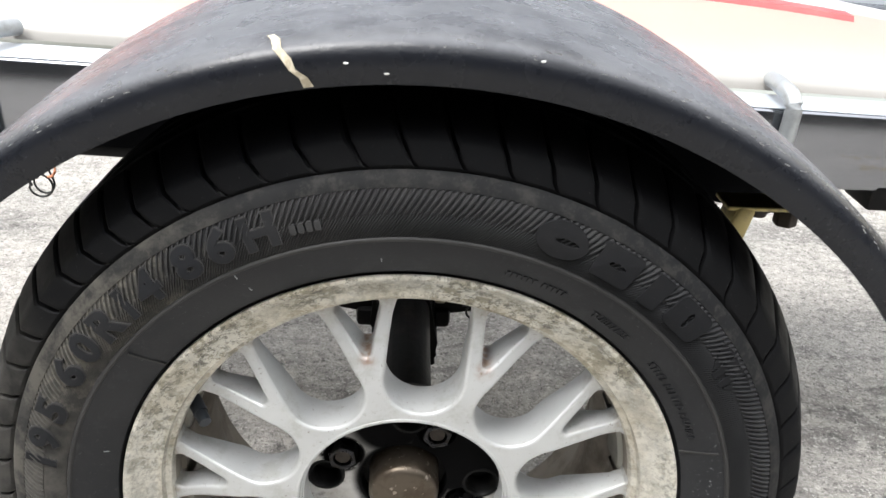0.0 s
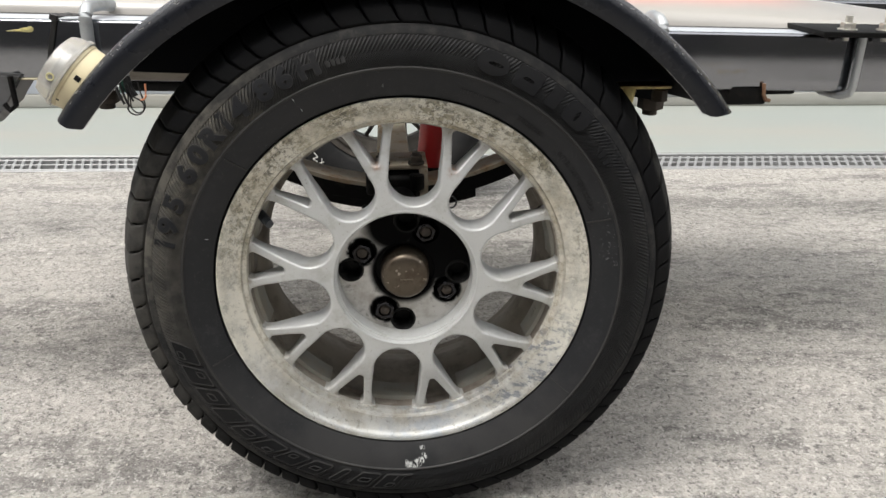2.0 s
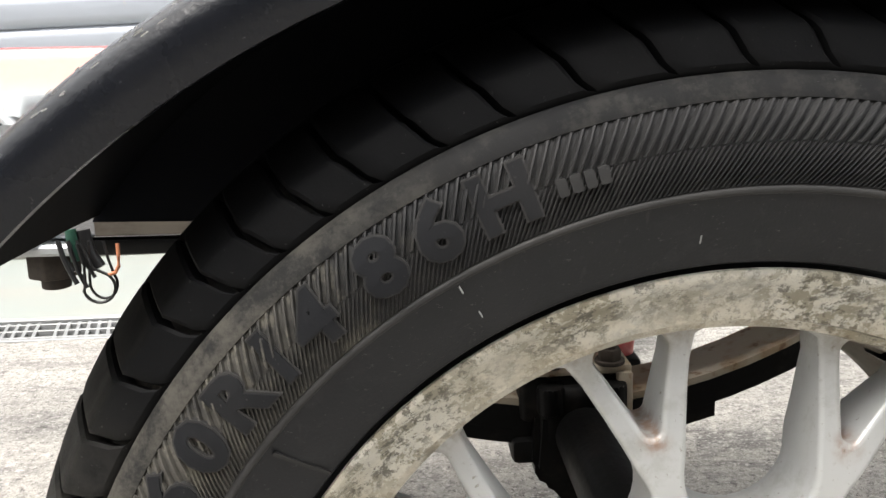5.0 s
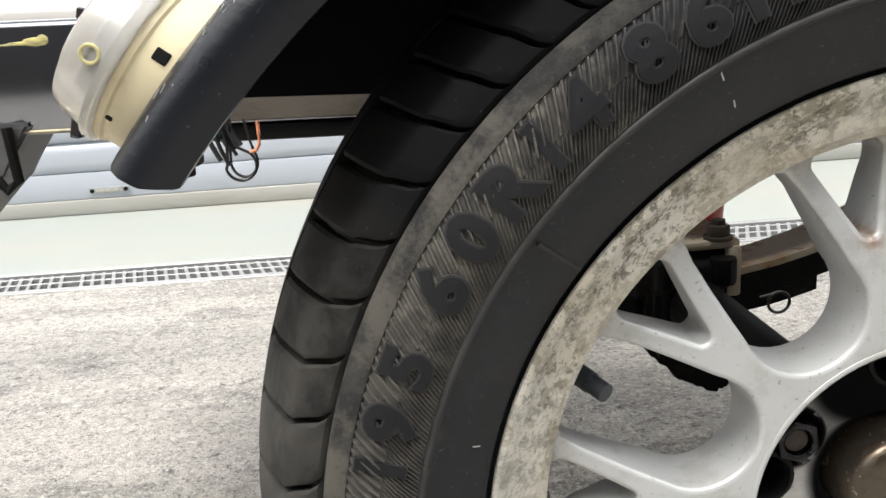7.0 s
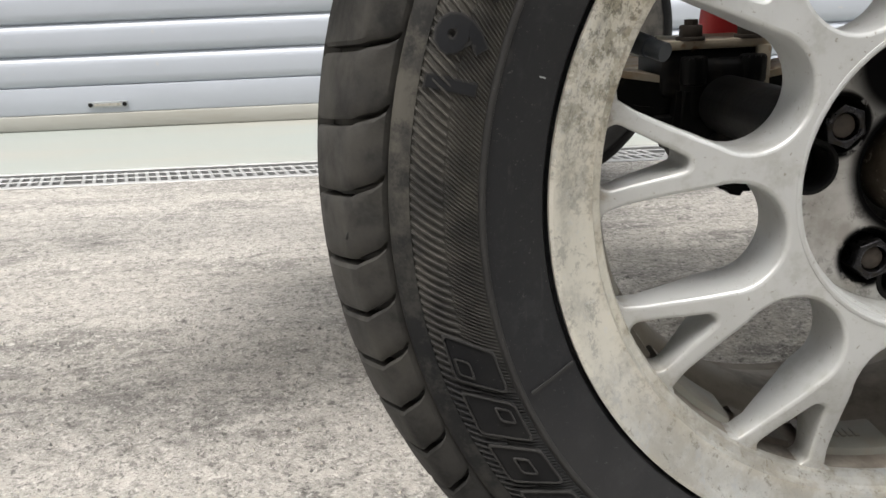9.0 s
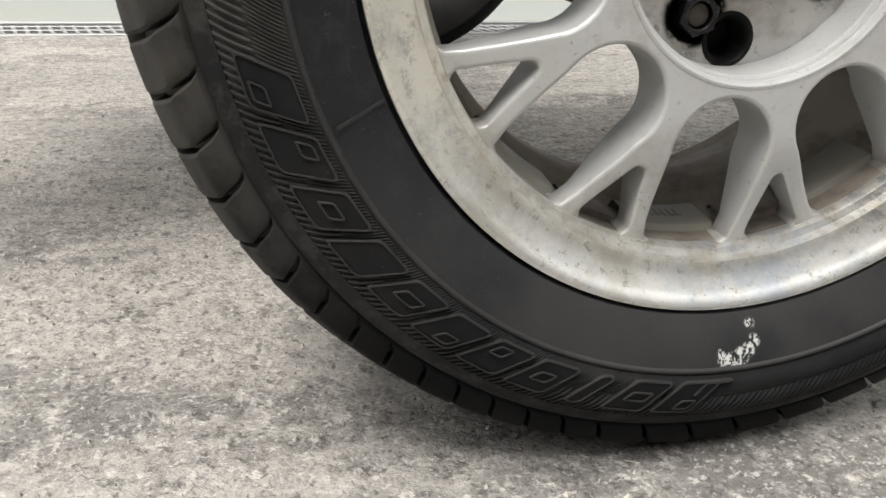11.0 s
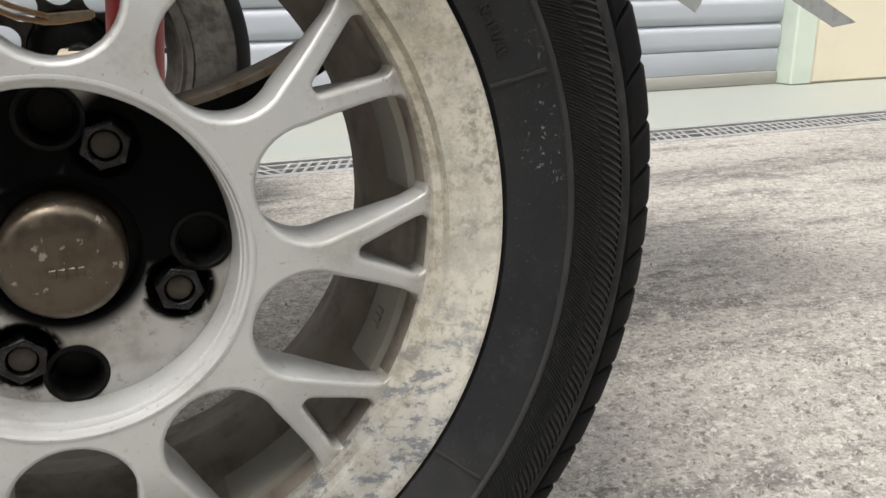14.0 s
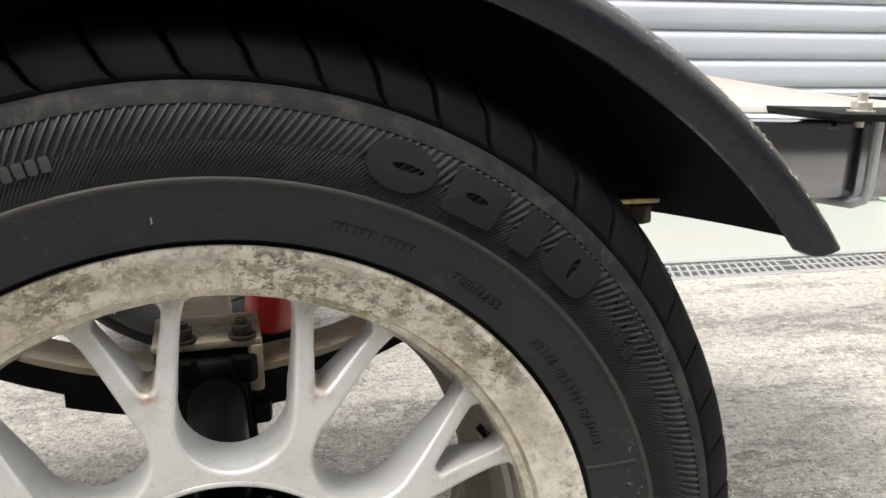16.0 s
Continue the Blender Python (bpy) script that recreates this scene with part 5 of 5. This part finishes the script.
# hangers and brackets under the rail
hang = thing("spring_hanger", pose(0.430, 0.275, 0.415), "dark steel spring shackle box with a rusty strap under the rail", "bracket")
part("cheek", box(0.053, 0.050, 0.029, 0.004, 2, pose(0.0315, 0, 0.0075)), BLACKMETAL, hang)
part("arm", box(0.044, 0.036, 0.018, 0.004, 2, pose(0.080, 0.004, 0.013)), BLACKMETAL, hang)
part("strap", tube([(0.050, -0.028, 0.022), (0.051, -0.029, 0.008), (0.056, -0.027, 0.0), (0.064, -0.020, -0.002)], 0.0026, 8), WIRE_RUST, hang, "rusty bent strap")
latch = thing("yellow_bracket", pose(0.285, 0.16, 0.447), "yellow zinc-plated bracket with a rusty bolt under the mudguard", "bracket")
part("strap", box(0.066, 0.030, 0.004, 0.001, 1, pose(0.002, 0, 0.006)), YELLOW, latch)
part("tab", join(box(0.018, 0.028, 0.032, 0.004, 2, pose(-0.018, -0.002, -0.008, 0, 12, 0))), YELLOW, latch)
part("bolt_head", prism(6, 0.010, 0.014, 0.0012), RUST, latch, "rusty bolt head", pose(0.026, 0, -0.006, 90))
# sheet-metal stays that hang from the far rail
def sheet(outline, thick=0.004):
    """A flat sheet that stands along the trailer: outline in x and z."""
    bm = bmesh.new()
    sides = [[bm.verts.new((x, y, z)) for x, z in outline] for y in (-thick / 2, thick / 2)]
    for side in sides:
        bm.faces.new(side)
    for k in range(len(outline)):
        q = (k + 1) % len(outline)
        bm.faces.new((sides[0][k], sides[0][q], sides[1][q], sides[1][k]))
    return bm


stay = thing("sheet_stay", pose(1.0, 0.845, 0.410), "grey folded sheet-metal stays hanging under the far rail", "bracket")
part("gusset", sheet([(-0.150, 0.045), (0.026, 0.045), (0.026, -0.002), (-0.060, -0.040), (-0.150, -0.048)]), GREYSTEEL, stay, "grey sheet gusset")
part("web", sheet([(0.024, 0.045), (0.210, 0.045), (0.205, -0.009), (0.026, -0.006)], 0.012), BLACKMETAL, stay)
part("tongue", sheet([(-0.050, -0.040), (0.052, -0.012), (0.012, -0.072)]), GALV, stay, "pointed galvanised tongue")
part("blade", sheet([(0.135, -0.010), (0.205, -0.008), (0.405, -0.102), (0.347, -0.109)]), GALV, stay, "long galvanised blade")

# rectangular box under the rail on the tow side
tray = thing("rail_stop", frame_at @ pose(-0.570, 0.0, -0.050), "dark grey steel angle bracket under the rail", "bracket")
bm = bmesh.new()
out = [(-0.14, 0.022), (0.115, 0.022), (0.085, -0.020), (0.055, -0.050), (-0.03, -0.060), (-0.14, -0.060)]
for y in (-0.03, 0.03):
    bm.faces.new([bm.verts.new((x, y, z)) for x, z in out])
bm.verts.ensure_lookup_table()
for i in range(6):
    j = (i + 1) % 6
    bm.faces.new((bm.verts[i], bm.verts[j], bm.verts[6 + j], bm.verts[6 + i]))
bmesh.ops.bevel(bm, geom=bm.edges[:], offset=0.003, segments=2, affect="EDGES")
part("cheek", bm, GREYSTEEL, tray)
part("pin", tube([(0.10, -0.034, 0.020), (0.102, -0.034, -0.016), (0.094, -0.034, -0.022), (0.088, -0.034, -0.014)], 0.0035, 8), BLACKMETAL, tray)
part("roller", tube([(-0.10, -0.030, 0.010), (0.04, -0.030, 0.012)], 0.007, 10), LAMP, tray, "cream plastic rod")

# wiring under the mudguard
wires = thing("wiring_loom", pose(-0.318, 0.205, 0.452), "tangle of black trailer wiring with green tape", "wires")
bundle = (((-0.012, -0.006), 0.0016, -0.020), ((-0.008, -0.002), 0.0014, -0.024), ((-0.016, 0.002), 0.0012, -0.014), ((-0.003, 0.000), 0.0012, -0.018))
for (x0, y0), r, low in bundle:
    part("wire", tube([(x0 - 0.004, y0, 0.006), (x0 - 0.002, y0 - 0.001, -0.004), (x0 + 0.001, y0 - 0.002, low * 0.6), (x0 + 0.005, y0 - 0.003, low)], r, 8), WIRE, wires)
coil = [(-0.006, -0.004, 0.004), (-0.003, -0.005, -0.010), (-0.004, -0.005, -0.022)]
coil += [(0.004 + 0.0095 * math.cos(radians(a)), -0.005 + 0.000012 * (a - 190), -0.0245 + 0.0095 * math.sin(radians(a))) for a in range(190, 431, 16)]
coil += [(0.001, -0.003, -0.012), (-0.004, -0.003, 0.004)]
part("loop", tube(coil, 0.0010, 8), WIRE, wires)
coil = [(0.0, -0.001, 0.005), (-0.002, -0.001, -0.014)] + [(0.0055 + 0.0085 * math.cos(radians(a)), 0.000, -0.0225 + 0.0100 * math.sin(radians(a))) for a in range(185, 400, 16)] + [(0.010, 0.001, -0.008), (0.008, 0.002, 0.004)]
part("loop", tube(coil, 0.0009, 8), WIRE, wires)
part("taped_end", tube([(-0.012, 0.004, 0.012), (-0.0115, 0.003, 0.002), (-0.010, 0.002, -0.008)], 0.0034, 12), WIRE_GREEN, wires, "green taped cable end")
part("taped_bundle", tube([(-0.008, 0.010, 0.010), (-0.006, 0.009, -0.004), (0.000, 0.008, -0.015)], 0.0055, 12), WIRE, wires, "black taped cable bundle")
part("orange_wire", tube([(0.0165, 0.002, 0.002), (0.0168, 0.000, -0.006), (0.0165, -0.001, -0.012), (0.0145, -0.002, -0.0155), (0.010, -0.002, -0.017)], 0.0012, 8), WIRE_ORANGE, wires, "orange wire")

# side marker lamp on the tail of the mudguard
lamp = thing("marker_lamp", pose(-0.2945, 0.004, 0.4885) @ Matrix.Rotation(radians(38), 4, "Y"), "round yellowed side marker lamp with a cloudy clear lens", "lamp")


def drum(profile, n=48):
    v, f = lathe(profile, n)
    return mesh("drum", [(-y, z, x) for x, y, z in v], f, 35)


part("housing", drum([(0.0, -0.004), (0.0315, -0.004), (0.0325, 0.0), (0.0325, 0.0125), (0.0335, 0.0135), (0.0335, 0.0165), (0.0, 0.0165)]), LAMP, lamp, "yellowed plastic housing")
part("lens", drum([(0.0, 0.016), (0.0345, 0.016), (0.0350, 0.0175), (0.0340, 0.0195), (0.0318, 0.0300), (0.0295, 0.0345), (0.0230, 0.0370), (0.0, 0.0380)]), LENS, lamp, "cloudy clear lens")
part("band", drum([(0.0344, 0.0162), (0.0356, 0.0165), (0.0356, 0.0205), (0.0338, 0.0210)]), LENS, lamp)
# thin black plates paint the dark of two holes
part("screw_hole", box(0.0055, 0.0010, 0.0048, 0.0004, 1, pose(-0.006, -0.0309, 0.010, -18)), SEAT, lamp)
part("drain_slot", box(0.005, 0.0010, 0.0022, 0.0004, 1, pose(-0.013, -0.0262, -0.0192, 36)), SEAT, lamp)
part("bulb_holder", drum([(0.0, 0.0165), (0.0150, 0.0165), (0.0140, 0.0270), (0.0090, 0.0285), (0.0, 0.0285)]), GREYSTEEL, lamp, "grey bulb holder inside the lens")
part("sticker", tube([(-0.0255 + 0.0031 * math.cos(radians(a)), -0.0332, -0.002 + 0.0031 * math.sin(radians(a))) for a in range(0, 361, 20)], 0.0007, 6), STICKER, lamp, "round yellow sticker")

# ---- far wheel of the axle ----
far = copy_thing(wheel, pose(-0.012, 1.260, H, 0, 0, 180))
tagged(far, "second trailer wheel on the axle, chalk marks on its tyre", "trailer wheel")
# rim parts of the far wheel take one darker grey-brown
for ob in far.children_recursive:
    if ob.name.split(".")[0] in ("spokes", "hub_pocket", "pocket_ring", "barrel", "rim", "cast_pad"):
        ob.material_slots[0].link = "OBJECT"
        ob.material_slots[0].material = FAR_RIM.m
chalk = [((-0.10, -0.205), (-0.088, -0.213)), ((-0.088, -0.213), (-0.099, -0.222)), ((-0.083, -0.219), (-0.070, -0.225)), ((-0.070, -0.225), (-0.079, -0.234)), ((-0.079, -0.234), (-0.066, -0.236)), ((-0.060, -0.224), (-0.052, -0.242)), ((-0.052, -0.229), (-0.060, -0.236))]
for a, b in chalk:
    a, b = (Matrix.Rotation(radians(-28), 2) @ Vector(q) for q in (a, b))
    part("chalk_stroke", tube([(-a[0], 0.1648, a[1]), (-b[0], 0.1648, b[1])], 0.0013, 6), CHALK, far, "chalk stroke")

# ---- white and red hull carried on the frame ----
hull = thing("hull_board", frame_at @ pose(0, 0, 0.0385), "white moulded hull with a faded red band on the trailer", "hull")


def swell(x):
    """Height of the hull over the rail; it runs out toward its end."""
    t = min(max((0.84 - x) / 0.62, 0.0), 1.0)
    return 0.006 + 0.052 * math.sin(t * math.pi / 2) ** 1.3


HX = [-0.66, -0.60, -0.5, -0.25, 0.0, 0.15] + [0.22 + 0.04 * i for i in range(16)] + [0.832, 0.84]
HY = [(0.032, 0.0), (0.034, 0.1), (0.038, 0.22), (0.054, 0.36), (0.081, 0.52), (0.124, 0.68), (0.175, 0.82), (0.233, 0.93), (0.296, 1.0), (0.374, 1.0), (0.389, 0.6), (0.391, 0.0)]
hv, hf = [], []
for x in HX:
    end = 1 - 0.35 * max(0.0, (x - 0.66) / 0.18) ** 2
    hv += [(x, 0.032 + (y - 0.032) * end, swell(x) * k) for y, k in HY]
m = len(HY)
for i in range(len(HX) - 1):
    for k in range(m):
        hf.append((i * m + k, i * m + (k + 1) % m, (i + 1) * m + (k + 1) % m, (i + 1) * m + k))
hf += [tuple(range(m)), tuple((len(HX) - 1) * m + k for k in range(m))]
part("shell", mesh("shell", hv, hf, 40), HULL, hull)
rv, rf = [], []
STRAKE_X = [x for x in HX if x < 0.52]
for x in STRAKE_X:
    rv += [(x, y, swell(x) * k + lift) for y, k, lift in ((0.212, 0.885, 0.0), (0.216, 0.89, 0.006), (0.236, 0.93, 0.006), (0.240, 0.94, 0.0))]
for i in range(len(STRAKE_X) - 1):
    rf += [(4 * i + k, 4 * i + k + 1, 4 * i + k + 5, 4 * i + k + 4) for k in range(3)]
part("rubbing_strake", mesh("rubbing_strake", rv, rf, 40), BOARD_RED, hull, "raised red strake")
# brake hoses that run over the axle
hose = thing("brake_hose", pose(-0.02, 0.60, 0.40), "pair of beige brake hoses running over the axle", "hose")
for d in (0.0, 0.010):
    part("hose", tube([(-0.19, 0.01, 0.014 - d * 0.5), (-0.14, 0.02, 0.005 - d), (-0.053, 0.02, -0.012 - d), (-0.028, 0.02, -0.024 - d), (-0.001, 0.02, -0.033 - d * 0.7), (0.014, 0.02, -0.037 - d * 0.3), (0.045, 0.02, -0.036)], 0.0030, 10), HOSE, hose)
part("union", box(0.046, 0.022, 0.008, 0.002, 2, pose(0.026, 0.02, -0.034, 0, -4, 0)), TAN, hose, "pale union block")
# ---- grit on the yard ----
random.seed(21)
gv, gf = [], []
for i in range(5200):
    near = i < 3800
    x = random.uniform(-0.95, 1.05) if near else random.uniform(-1.7, 2.1)
    y = random.uniform(-0.15, 0.65) if near else random.uniform(0.5, 1.38)
    r = random.choice((0.0008, 0.001, 0.0012, 0.0016, 0.0024)) * random.uniform(0.7, 1.3)
    b = len(gv)
    q = random.uniform(0, 6)
    for k in range(5):
        gv.append((x + r * math.cos(q + k * 1.2566) * random.uniform(0.7, 1.2), y + r * math.sin(q + k * 1.2566) * random.uniform(0.7, 1.2), -0.002))
    gv.append((x, y, r * random.uniform(0.35, 0.7)))
    gf += [(b + k, b + (k + 1) % 5, b + 5) for k in range(5)]
grit_ob = part("yard_grit", mesh("yard_grit", gv, gf, 20), STONE, None, "", site)
tagged(grit_ob, "loose grit and exposed aggregate on the concrete", "grit", kind="stuff")
